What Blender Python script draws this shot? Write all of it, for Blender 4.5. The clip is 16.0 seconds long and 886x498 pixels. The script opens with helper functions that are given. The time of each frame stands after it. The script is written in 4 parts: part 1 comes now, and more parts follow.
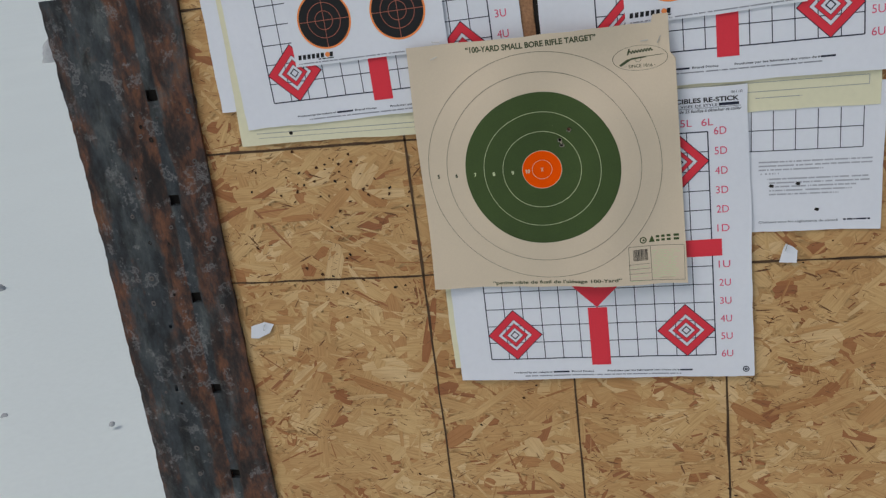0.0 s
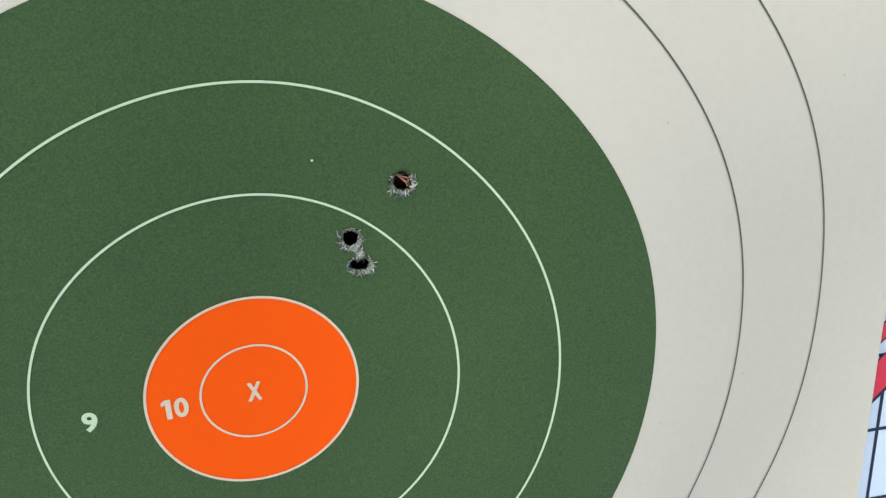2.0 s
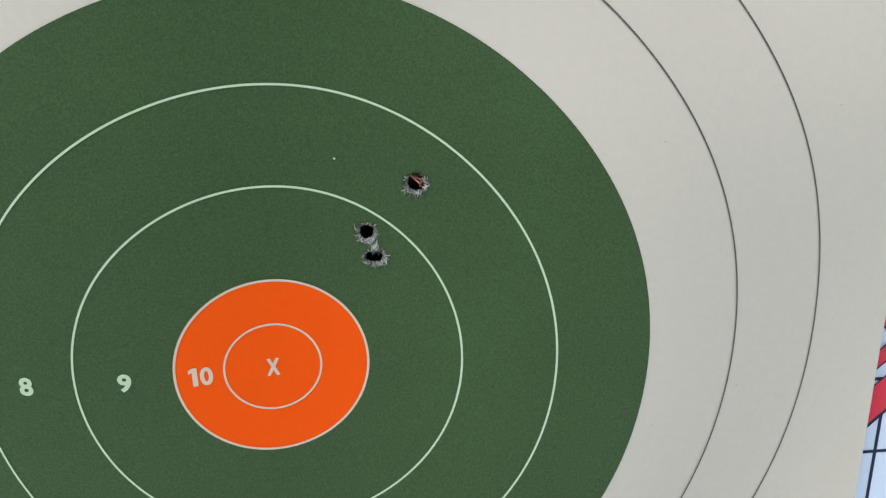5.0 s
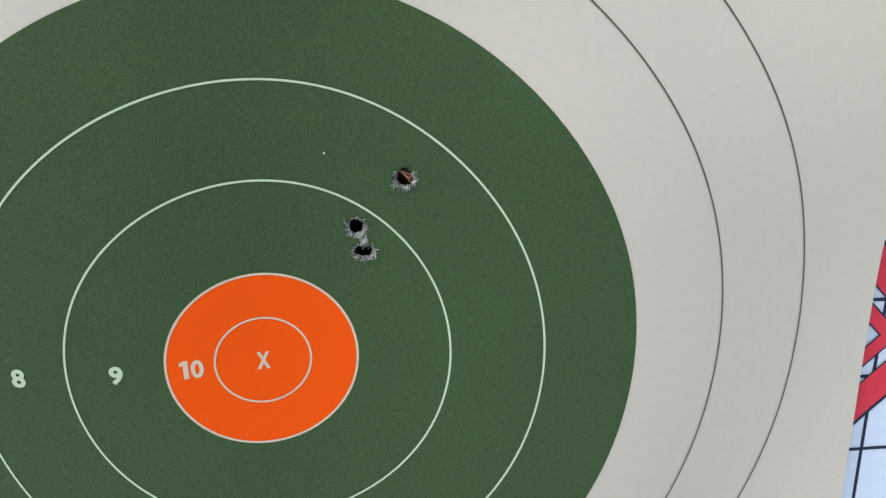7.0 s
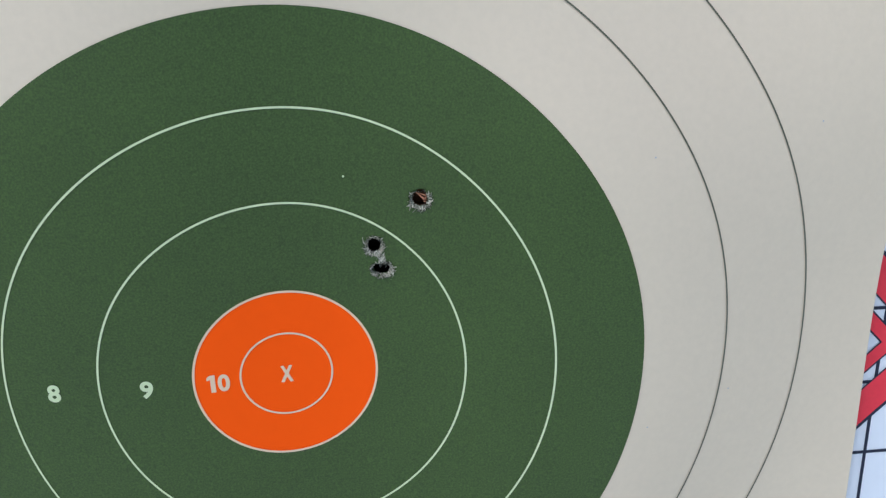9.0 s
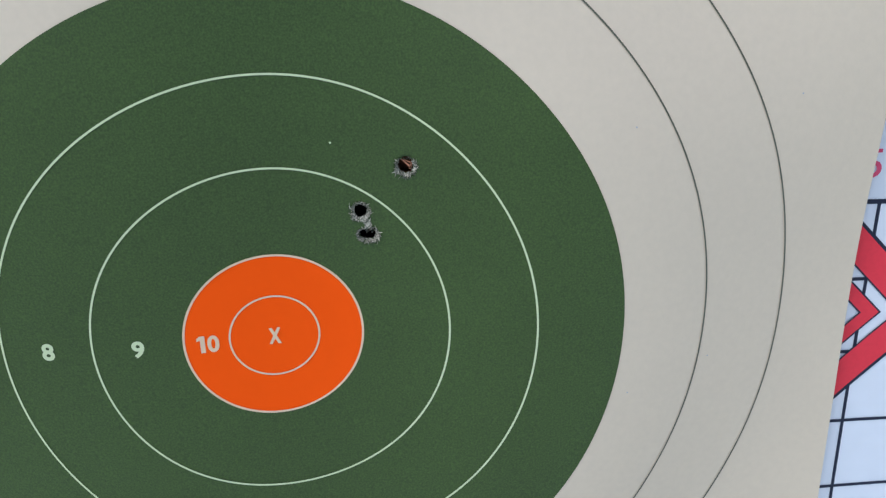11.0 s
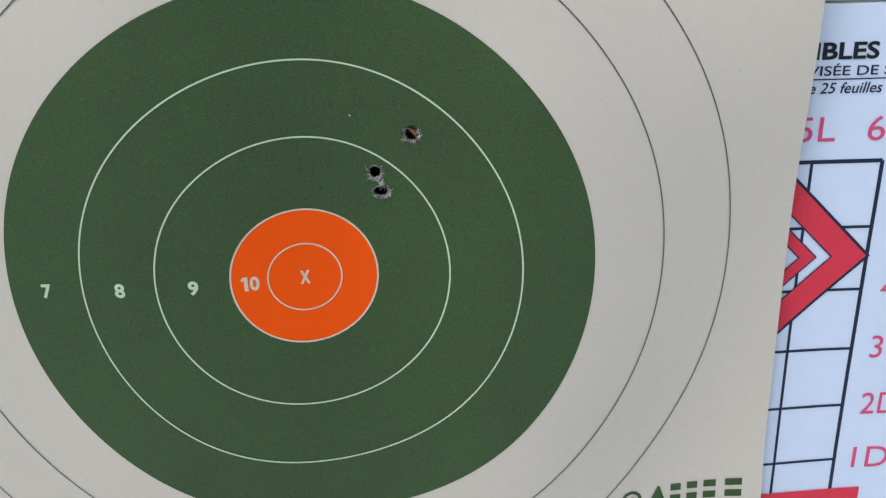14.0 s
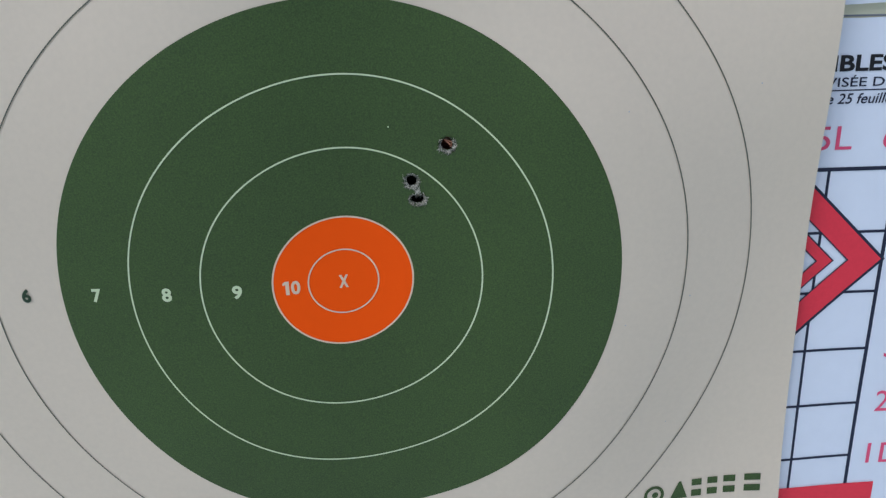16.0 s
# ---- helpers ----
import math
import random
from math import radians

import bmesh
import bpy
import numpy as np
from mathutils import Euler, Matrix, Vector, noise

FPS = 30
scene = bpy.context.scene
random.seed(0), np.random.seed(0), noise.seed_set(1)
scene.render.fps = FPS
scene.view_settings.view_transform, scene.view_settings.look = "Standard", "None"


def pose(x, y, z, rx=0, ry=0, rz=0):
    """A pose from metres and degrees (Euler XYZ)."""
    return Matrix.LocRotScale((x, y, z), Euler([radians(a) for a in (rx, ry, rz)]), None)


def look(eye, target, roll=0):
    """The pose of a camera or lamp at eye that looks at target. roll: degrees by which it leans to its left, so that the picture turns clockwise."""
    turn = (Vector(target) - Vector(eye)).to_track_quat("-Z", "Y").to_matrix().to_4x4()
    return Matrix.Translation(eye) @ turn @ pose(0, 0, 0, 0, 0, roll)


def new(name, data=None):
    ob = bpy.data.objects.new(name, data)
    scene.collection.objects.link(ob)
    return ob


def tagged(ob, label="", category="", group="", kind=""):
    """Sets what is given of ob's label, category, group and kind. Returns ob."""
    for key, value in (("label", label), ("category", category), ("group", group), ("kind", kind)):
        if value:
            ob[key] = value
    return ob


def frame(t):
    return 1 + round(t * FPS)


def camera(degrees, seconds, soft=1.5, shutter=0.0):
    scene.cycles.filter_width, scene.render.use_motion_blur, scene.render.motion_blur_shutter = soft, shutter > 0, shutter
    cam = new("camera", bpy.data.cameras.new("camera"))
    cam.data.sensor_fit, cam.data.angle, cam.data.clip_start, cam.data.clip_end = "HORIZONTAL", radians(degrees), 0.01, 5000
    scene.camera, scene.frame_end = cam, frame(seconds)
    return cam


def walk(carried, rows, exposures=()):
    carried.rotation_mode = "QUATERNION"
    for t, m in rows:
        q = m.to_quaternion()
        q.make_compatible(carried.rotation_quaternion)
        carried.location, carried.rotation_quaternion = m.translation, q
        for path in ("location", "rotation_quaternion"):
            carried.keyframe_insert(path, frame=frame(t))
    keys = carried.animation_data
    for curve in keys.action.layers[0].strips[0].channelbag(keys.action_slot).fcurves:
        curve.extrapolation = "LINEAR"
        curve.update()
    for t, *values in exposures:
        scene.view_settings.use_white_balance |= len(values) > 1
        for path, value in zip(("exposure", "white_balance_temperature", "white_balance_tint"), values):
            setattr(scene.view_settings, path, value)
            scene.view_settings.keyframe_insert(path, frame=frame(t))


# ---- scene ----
import collections

# ---- camera ----
cam = camera(49.48, 16.0, soft=1.3)
walk(cam, [
    (0.0, pose(0.1651, -1.2277, 1.7689, 71.20, 7.06, 12.02)),
    (0.2, pose(0.1405, -1.0724, 1.7696, 71.04, 7.01, 10.89)),
    (0.5, pose(0.0862, -0.8009, 1.7659, 69.98, 6.23, 2.92)),
    (0.8, pose(0.0474, -0.5756, 1.7328, 68.69, 5.55, -0.03)),
    (1.0, pose(0.0357, -0.4479, 1.6789, 69.97, 5.21, -0.95)),
    (1.1, pose(0.0253, -0.3894, 1.6553, 70.65, 5.26, -2.21)),
    (1.3, pose(0.0045, -0.2991, 1.5963, 72.98, 5.36, -4.21)),
    (1.5, pose(-0.0117, -0.2479, 1.5690, 71.68, 4.50, -7.99)),
    (1.7, pose(-0.0085, -0.2226, 1.5589, 67.77, 3.53, -9.95)),
    (1.8, pose(-0.0056, -0.2222, 1.5574, 67.41, 2.56, -10.83)),
    (2.0, pose(0.0125, -0.2281, 1.5680, 68.23, 1.69, -10.18)),
    (2.2, pose(0.0170, -0.2362, 1.5770, 66.53, 0.96, -9.91)),
    (2.5, pose(0.0171, -0.2440, 1.5724, 69.73, 0.10, -8.41)),
    (3.0, pose(0.0158, -0.2408, 1.5659, 69.28, -0.32, -6.62)),
    (3.5, pose(0.0137, -0.2476, 1.5765, 68.41, -0.46, -5.68)),
    (4.0, pose(0.0152, -0.2547, 1.5763, 68.93, -0.24, -5.07)),
    (4.5, pose(0.0233, -0.2498, 1.5732, 69.20, 0.07, -4.94)),
    (7.0, pose(0.0280, -0.2550, 1.5668, 70.13, -0.13, -4.92)),
    (7.5, pose(0.0230, -0.2551, 1.5776, 68.45, 0.03, -5.04)),
    (8.0, pose(0.0248, -0.2571, 1.5776, 69.01, 0.34, -4.90)),
    (10.5, pose(0.0278, -0.2703, 1.5710, 70.39, 0.57, -3.99)),
    (11.0, pose(0.0317, -0.2705, 1.5745, 68.67, 0.24, -3.98)),
    (11.5, pose(0.0260, -0.2692, 1.5722, 68.66, 0.18, -3.99)),
    (12.0, pose(0.0232, -0.2707, 1.5748, 69.46, 0.87, -4.00)),
    (12.5, pose(0.0211, -0.2756, 1.5704, 68.71, 0.44, -4.10)),
    (13.0, pose(0.0319, -0.2851, 1.5738, 69.15, 0.64, -4.13)),
    (13.2, pose(0.0368, -0.2973, 1.5878, 68.69, 0.54, -4.05)),
    (13.5, pose(0.0289, -0.3287, 1.6003, 68.39, 0.56, -3.85)),
    (14.0, pose(0.0327, -0.3286, 1.5832, 68.20, 1.00, -3.30)),
    (14.5, pose(0.0298, -0.3277, 1.5859, 67.50, 1.51, -3.09)),
    (15.0, pose(0.0229, -0.3375, 1.5937, 67.61, 1.57, -3.27)),
    (15.5, pose(0.0216, -0.3419, 1.5935, 67.77, 1.39, -3.18)),
    (16.0, pose(0.0207, -0.3401, 1.5914, 68.03, 1.16, -3.27)),
], exposures=[(0.0, -0.09, 6200, 9), (0.5, 0.02, 5850, 8), (1.0, -0.14, 5750, 8), (1.5, 0.0, 5700, 7), (1.7, 0.46, 5500, 5), (2.0, 0.81, 5300, 4), (2.5, 0.63, 5450, 6), (3.5, 0.66, 5300, 6), (4.5, 0.56, 5280, 6), (7.5, 0.57, 5270, 7), (11.0, 0.46, 5270, 8), (12.5, 0.49, 5260, 8), (14.0, 0.36, 5260, 9), (14.5, 0.23, 5230, 9), (16.0, 0.15, 5230, 9)])

# ---- light: overcast winter day over snow ----
world = bpy.data.worlds.new("overcast_sky")
scene.world = world
world.use_nodes = True
wt = world.node_tree
sky = wt.nodes.new("ShaderNodeTexSky")
sky.sky_type = 'NISHITA'
sky.sun_disc = False
sky.sun_elevation = radians(56)
sky.sun_rotation = radians(217)
sky.air_density, sky.dust_density, sky.ozone_density = 1.0, 4.0, 1.0
wt.nodes["Background"].inputs["Strength"].default_value = 0.065
wt.links.new(sky.outputs[0], wt.nodes["Background"].inputs["Color"])
sun_data = bpy.data.lights.new("sun", 'SUN')
sun_data.energy, sun_data.angle, sun_data.color = 0.95, radians(32), (1.0, 0.96, 0.91)
sun = new("sun", sun_data)
sun.matrix_world = look((-2.6, -3.1, 6.8), (0, 0, 1.4))

IN = 0.0254
HEIGHT = 1.45          # of the bullseye above the ground


# ---- materials ----
def material(name, color, rough=0.6, metal=0.0, vary=0.08, scale=60.0, bump=0.0, bump_scale=400.0, spec=0.3, coarse_part=0.5):
    """A surface of one colour with fine and coarse variation and relief."""
    m = bpy.data.materials.new(name)
    m.use_nodes = True
    n, k = m.node_tree.nodes, m.node_tree.links
    b = n["Principled BSDF"]
    b.inputs["Roughness"].default_value, b.inputs["Metallic"].default_value = rough, metal
    b.inputs["Specular IOR Level"].default_value = spec
    tc = n.new("ShaderNodeTexCoord")
    fine, coarse = n.new("ShaderNodeTexNoise"), n.new("ShaderNodeTexNoise")
    fine.inputs["Scale"].default_value, fine.inputs["Detail"].default_value = scale * 12, 4
    coarse.inputs["Scale"].default_value, coarse.inputs["Detail"].default_value = scale / 6, 3
    add = n.new("ShaderNodeMath")
    add.operation = 'MULTIPLY_ADD'
    add.inputs[1].default_value = 1 - coarse_part
    half = n.new("ShaderNodeMath")
    half.operation = 'MULTIPLY'
    half.inputs[1].default_value = coarse_part
    k.new(tc.outputs["Object"], fine.inputs["Vector"])
    k.new(tc.outputs["Object"], coarse.inputs["Vector"])
    k.new(coarse.outputs[0], half.inputs[0])
    k.new(fine.outputs[0], add.inputs[0])
    k.new(half.outputs[0], add.inputs[2])
    ramp = n.new("ShaderNodeValToRGB")
    ramp.color_ramp.elements[0].position, ramp.color_ramp.elements[1].position = 0.3, 0.7
    ramp.color_ramp.elements[0].color = (*[c * (1 - vary) for c in color], 1)
    ramp.color_ramp.elements[1].color = (*[min(0.98, c * (1 + vary)) for c in color], 1)
    k.new(add.outputs[0], ramp.inputs[0])
    k.new(ramp.outputs[0], b.inputs["Base Color"])
    if bump:
        tex = n.new("ShaderNodeTexNoise")
        tex.inputs["Scale"].default_value, tex.inputs["Detail"].default_value = bump_scale, 5
        bn = n.new("ShaderNodeBump")
        bn.inputs["Strength"].default_value, bn.inputs["Distance"].default_value = bump, 0.0006
        k.new(tc.outputs["Object"], tex.inputs["Vector"])
        k.new(tex.outputs[0], bn.inputs["Height"])
        k.new(bn.outputs[0], b.inputs["Normal"])
    return m


def osb_material():
    """Pressed wood strands: each flake its own tone, with grain along its length."""
    m = bpy.data.materials.new("osb_strands")
    m.use_nodes = True
    n, k = m.node_tree.nodes, m.node_tree.links
    b = n["Principled BSDF"]
    b.inputs["Roughness"].default_value = 0.62
    b.inputs["Specular IOR Level"].default_value = 0.35
    geo, uv = n.new("ShaderNodeNewGeometry"), n.new("ShaderNodeTexCoord")
    ramp = n.new("ShaderNodeValToRGB")
    e = ramp.color_ramp.elements
    e[0].position, e[0].color = 0.0, (0.36, 0.155, 0.065, 1)
    e[1].position, e[1].color = 1.0, (0.72, 0.52, 0.27, 1)
    for at, col in ((0.04, (0.39, 0.165, 0.062, 1)), (0.10, (0.48, 0.25, 0.095, 1)), (0.2, (0.555, 0.33, 0.134, 1)), (0.5, (0.60, 0.38, 0.163, 1)), (0.82, (0.645, 0.43, 0.19, 1))):
        x = e.new(at)
        x.color = col
    k.new(geo.outputs["Random Per Island"], ramp.inputs[0])
    mp = n.new("ShaderNodeMapping")
    mp.inputs["Scale"].default_value = (25, 420, 1)
    k.new(uv.outputs["UV"], mp.inputs[0])
    grain = n.new("ShaderNodeTexNoise")
    grain.inputs["Scale"].default_value, grain.inputs["Detail"].default_value = 1.0, 6
    k.new(mp.outputs[0], grain.inputs["Vector"])
    dirt = n.new("ShaderNodeTexNoise")
    dirt.inputs["Scale"].default_value, dirt.inputs["Detail"].default_value = 7, 5
    k.new(uv.outputs["Object"], dirt.inputs["Vector"])
    r2 = n.new("ShaderNodeValToRGB")
    r2.color_ramp.elements[0].position, r2.color_ramp.elements[0].color = 0.32, (0.70, 0.58, 0.45, 1)
    r2.color_ramp.elements[1].position, r2.color_ramp.elements[1].color = 0.56, (1.06, 1.04, 1.0, 1)
    k.new(grain.outputs[0], r2.inputs[0])
    mx = n.new("ShaderNodeMix")
    mx.data_type, mx.blend_type = 'RGBA', 'MULTIPLY'
    mx.inputs["Factor"].default_value = 0.5
    k.new(ramp.outputs[0], mx.inputs[6])
    k.new(r2.outputs[0], mx.inputs[7])
    r3 = n.new("ShaderNodeValToRGB")
    r3.color_ramp.elements[0].position, r3.color_ramp.elements[0].color = 0.35, (0.86, 0.8, 0.74, 1)
    r3.color_ramp.elements[1].position, r3.color_ramp.elements[1].color = 0.6, (1, 1, 1, 1)
    k.new(dirt.outputs[0], r3.inputs[0])
    m2 = n.new("ShaderNodeMix")
    m2.data_type, m2.blend_type = 'RGBA', 'MULTIPLY'
    m2.inputs["Factor"].default_value = 1.0
    k.new(mx.outputs[2], m2.inputs[6])
    k.new(r3.outputs[0], m2.inputs[7])
    k.new(m2.outputs[2], b.inputs["Base Color"])
    bn = n.new("ShaderNodeBump")
    bn.inputs["Strength"].default_value, bn.inputs["Distance"].default_value = 0.5, 0.0008
    k.new(grain.outputs[0], bn.inputs["Height"])
    k.new(bn.outputs[0], b.inputs["Normal"])
    return m


def rust_material():
    """Old steel: blue-grey mill scale, brown rust in streaks, pale scuffs."""
    m = bpy.data.materials.new("rusty_steel")
    m.use_nodes = True
    n, k = m.node_tree.nodes, m.node_tree.links
    b = n["Principled BSDF"]
    b.inputs["Roughness"].default_value, b.inputs["Metallic"].default_value = 0.62, 0.15
    tc, mp = n.new("ShaderNodeTexCoord"), n.new("ShaderNodeMapping")
    mp.inputs["Scale"].default_value = (1.0, 1.0, 0.42)
    k.new(tc.outputs["Object"], mp.inputs[0])

    def noise_of(scale, detail, rough=0.6, stretched=True):
        t = n.new("ShaderNodeTexNoise")
        t.inputs["Scale"].default_value, t.inputs["Detail"].default_value, t.inputs["Roughness"].default_value = scale, detail, rough
        k.new(mp.outputs[0] if stretched else tc.outputs["Object"], t.inputs["Vector"])
        return t

    def ramp_of(src, stops):
        r = n.new("ShaderNodeValToRGB")
        e = r.color_ramp.elements
        e[0].position, e[0].color = stops[0][0], (*stops[0][1], 1)
        e[1].position, e[1].color = stops[-1][0], (*stops[-1][1], 1)
        for at, col in stops[1:-1]:
            x = e.new(at)
            x.color = (*col, 1)
        k.new(src.outputs[0], r.inputs[0])
        return r
    # bands of wear along the blade: brown edges, a blue-grey belly, a rusty ridge
    sep, span, band = n.new("ShaderNodeSeparateXYZ"), n.new("ShaderNodeMapRange"), n.new("ShaderNodeValToRGB")
    k.new(tc.outputs["Object"], sep.inputs[0])
    span.inputs["From Min"].default_value, span.inputs["From Max"].default_value = -0.672, -0.478
    k.new(sep.outputs["X"], span.inputs["Value"])
    k.new(span.outputs[0], band.inputs[0])
    be = band.color_ramp.elements
    be[0].position, be[0].color = 0.0, (0.58, 0.58, 0.58, 1)
    be[1].position, be[1].color = 1.0, (0.72, 0.72, 0.72, 1)
    for at, g in ((0.06, 0.56), (0.13, 0.34), (0.30, 0.16), (0.45, 0.36), (0.55, 0.84), (0.645, 0.78), (0.67, 0.2), (0.72, 0.2), (0.76, 0.66)):
        x = be.new(at)
        x.color = (g, g, g, 1)
    bias = n.new("ShaderNodeMath")
    bias.operation = 'MULTIPLY_ADD'
    bias.inputs[1].default_value = 2.3
    k.new(noise_of(20, 8, 0.66).outputs[0], bias.inputs[0])
    k.new(band.outputs[0], bias.inputs[2])
    share_map = n.new("ShaderNodeMapRange")
    share_map.inputs["From Min"].default_value, share_map.inputs["From Max"].default_value = 1.48, 1.82
    k.new(bias.outputs[0], share_map.inputs["Value"])
    steel = ramp_of(noise_of(30, 9, 0.7), [(0.34, (0.014, 0.017, 0.019)), (0.45, (0.031, 0.038, 0.044)), (0.55, (0.056, 0.066, 0.068)), (0.67, (0.11, 0.122, 0.118))])
    rust = ramp_of(noise_of(44, 9, 0.72), [(0.36, (0.018, 0.013, 0.011)), (0.46, (0.055, 0.029, 0.021)), (0.55, (0.14, 0.055, 0.027)), (0.63, (0.19, 0.08, 0.034)), (0.70, (0.15, 0.105, 0.075))])
    base = n.new("ShaderNodeMix")
    base.data_type = 'RGBA'
    k.new(share_map.outputs[0], base.inputs["Factor"])
    k.new(steel.outputs[0], base.inputs[6])
    k.new(rust.outputs[0], base.inputs[7])
    # pale crusts: thin winding rims and small blotches
    rims = ramp_of(noise_of(19, 9, 0.72, False), [(0.56, (0, 0, 0)), (0.59, (0.65, 0.65, 0.65)), (0.615, (0.05, 0.05, 0.05))])
    blots = ramp_of(noise_of(60, 7, 0.72, False), [(0.60, (0, 0, 0)), (0.70, (0.8, 0.8, 0.8))])
    spots = n.new("ShaderNodeMath")
    spots.operation = 'MAXIMUM'
    k.new(rims.outputs[0], spots.inputs[0])
    k.new(blots.outputs[0], spots.inputs[1])
    dark = ramp_of(noise_of(38, 6), [(0.34, (0.22, 0.2, 0.19)), (0.5, (1, 1, 1))])
    mx = n.new("ShaderNodeMix")
    mx.data_type = 'RGBA'
    k.new(spots.outputs[0], mx.inputs["Factor"])
    k.new(base.outputs[2], mx.inputs[6])
    mx.inputs[7].default_value = (0.24, 0.235, 0.23, 1)
    m2 = n.new("ShaderNodeMix")
    m2.data_type, m2.blend_type = 'RGBA', 'MULTIPLY'
    m2.inputs["Factor"].default_value = 1.0
    k.new(mx.outputs[2], m2.inputs[6])
    k.new(dark.outputs[0], m2.inputs[7])
    k.new(m2.outputs[2], b.inputs["Base Color"])
    bn = n.new("ShaderNodeBump")
    bn.inputs["Strength"].default_value, bn.inputs["Distance"].default_value = 0.8, 0.003
    k.new(noise_of(90, 8, 0.7, False).outputs[0], bn.inputs["Height"])
    k.new(bn.outputs[0], b.inputs["Normal"])
    return m


def torn_material():
    """Torn card edges: every fibre its own shade between inked and bare."""
    m = bpy.data.materials.new("torn_paper_fibre")
    m.use_nodes = True
    n, k = m.node_tree.nodes, m.node_tree.links
    geo, ramp = n.new("ShaderNodeNewGeometry"), n.new("ShaderNodeValToRGB")
    e = ramp.color_ramp.elements
    e[0].position, e[0].color = 0.0, (0.05, 0.06, 0.04, 1)
    e[1].position, e[1].color = 1.0, (0.74, 0.68, 0.55, 1)
    x = e.new(0.5)
    x.color = (0.33, 0.31, 0.235, 1)
    k.new(geo.outputs["Random Per Island"], ramp.inputs[0])
    k.new(ramp.outputs[0], n["Principled BSDF"].inputs["Base Color"])
    n["Principled BSDF"].inputs["Roughness"].default_value = 0.9
    return m


BUFF = material("buff_card", (0.695, 0.582, 0.43), 0.55, vary=0.035, scale=40, bump=0.06, bump_scale=900)
GREEN = material("green_ink", (0.0495, 0.084, 0.0165), 0.52, vary=0.36, scale=150, coarse_part=0.18, bump=0.35, bump_scale=2600, spec=0.36)
ORANGE = material("orange_ink", (1.0, 0.10, 0.001), 0.8, vary=0.02, scale=60, spec=0.02)
RING_PALE = material("pale_ring_ink", (0.62, 0.69, 0.41), 0.6, vary=0.05)
RING_PEACH = material("peach_ring_ink", (0.78, 0.56, 0.36), 0.6, vary=0.05)
RING_DARK = material("dark_ring_ink", (0.112, 0.112, 0.076), 0.6, vary=0.2)
INK_GREEN = material("dark_green_ink", (0.03, 0.055, 0.025), 0.55, vary=0.2)
EMBLEM = material("olive_ink", (0.07, 0.09, 0.04), 0.55, vary=0.2)
WHITE = material("white_paper", (0.785, 0.805, 0.85), 0.6, vary=0.025, scale=12, bump=1.0, bump_scale=48)
CREAM = material("cream_paper", (0.78, 0.745, 0.52), 0.6, vary=0.04, scale=12, bump=0.8, bump_scale=48)
RED = material("red_ink", (0.76, 0.038, 0.06), 0.55, vary=0.06)
NAVY = material("navy_ink", (0.018, 0.022, 0.045), 0.55, vary=0.2)
PINK = material("pink_ink", (0.74, 0.09, 0.18), 0.55, vary=0.06)
BLACK = material("black_ink", (0.012, 0.012, 0.013), 0.55, vary=0.2)
GREY_INK = material("grey_ink", (0.30, 0.31, 0.34), 0.6, vary=0.15)
FAINT_INK = material("faint_print", (0.42, 0.43, 0.47), 0.6, vary=0.1)
HALO = material("orange_halo_ink", (0.95, 0.30, 0.08), 0.55, vary=0.05)
FINE_RED = material("brick_line_ink", (0.42, 0.14, 0.09), 0.55, vary=0.1)
TORN = torn_material()
BROKEN_WOOD = material("broken_wood", (0.24, 0.115, 0.07), 0.9, vary=0.5, scale=300, spec=0.05)
WOOD_HOLE = material("torn_wood_hole", (0.085, 0.044, 0.025), 0.9, vary=0.5, scale=300, spec=0.05)
# near-black for holes and the gap: shade put into the colour
DEEP_SHADE = material("deep_shade", (0.03, 0.026, 0.023), 0.9, vary=0.4, scale=300, spec=0.05)
SPLINTER = material("wood_splinter", (0.46, 0.20, 0.11), 0.7, vary=0.3, scale=300)
STAPLE = material("staple_wire", (0.5, 0.5, 0.48), 0.42, metal=0.9, vary=0.1)
GROOVE = material("groove_dark", (0.085, 0.05, 0.026), 0.8, vary=0.5, scale=120)
BROWN_WOOD = material("weathered_brown_wood", (0.34, 0.18, 0.09), 0.7, vary=0.5, scale=30, bump=0.6, bump_scale=200)
SNOW = material("snow", (0.87, 0.93, 0.88), 0.75, vary=0.03, scale=3, bump=0.5, bump_scale=30)
SMUDGE_GREY = material("smudge_grey", (0.44, 0.455, 0.465), 0.85, vary=0.25, scale=4, bump=0.6, bump_scale=30)
FLECK = material("bark_fleck", (0.20, 0.095, 0.042), 0.75, vary=0.5, scale=100)
OSB = osb_material()
SCAR = material("lead_scar", (0.13, 0.115, 0.105), 0.6, metal=0.2, vary=0.5, scale=150, bump=0.6, bump_scale=500)
RUST = rust_material()


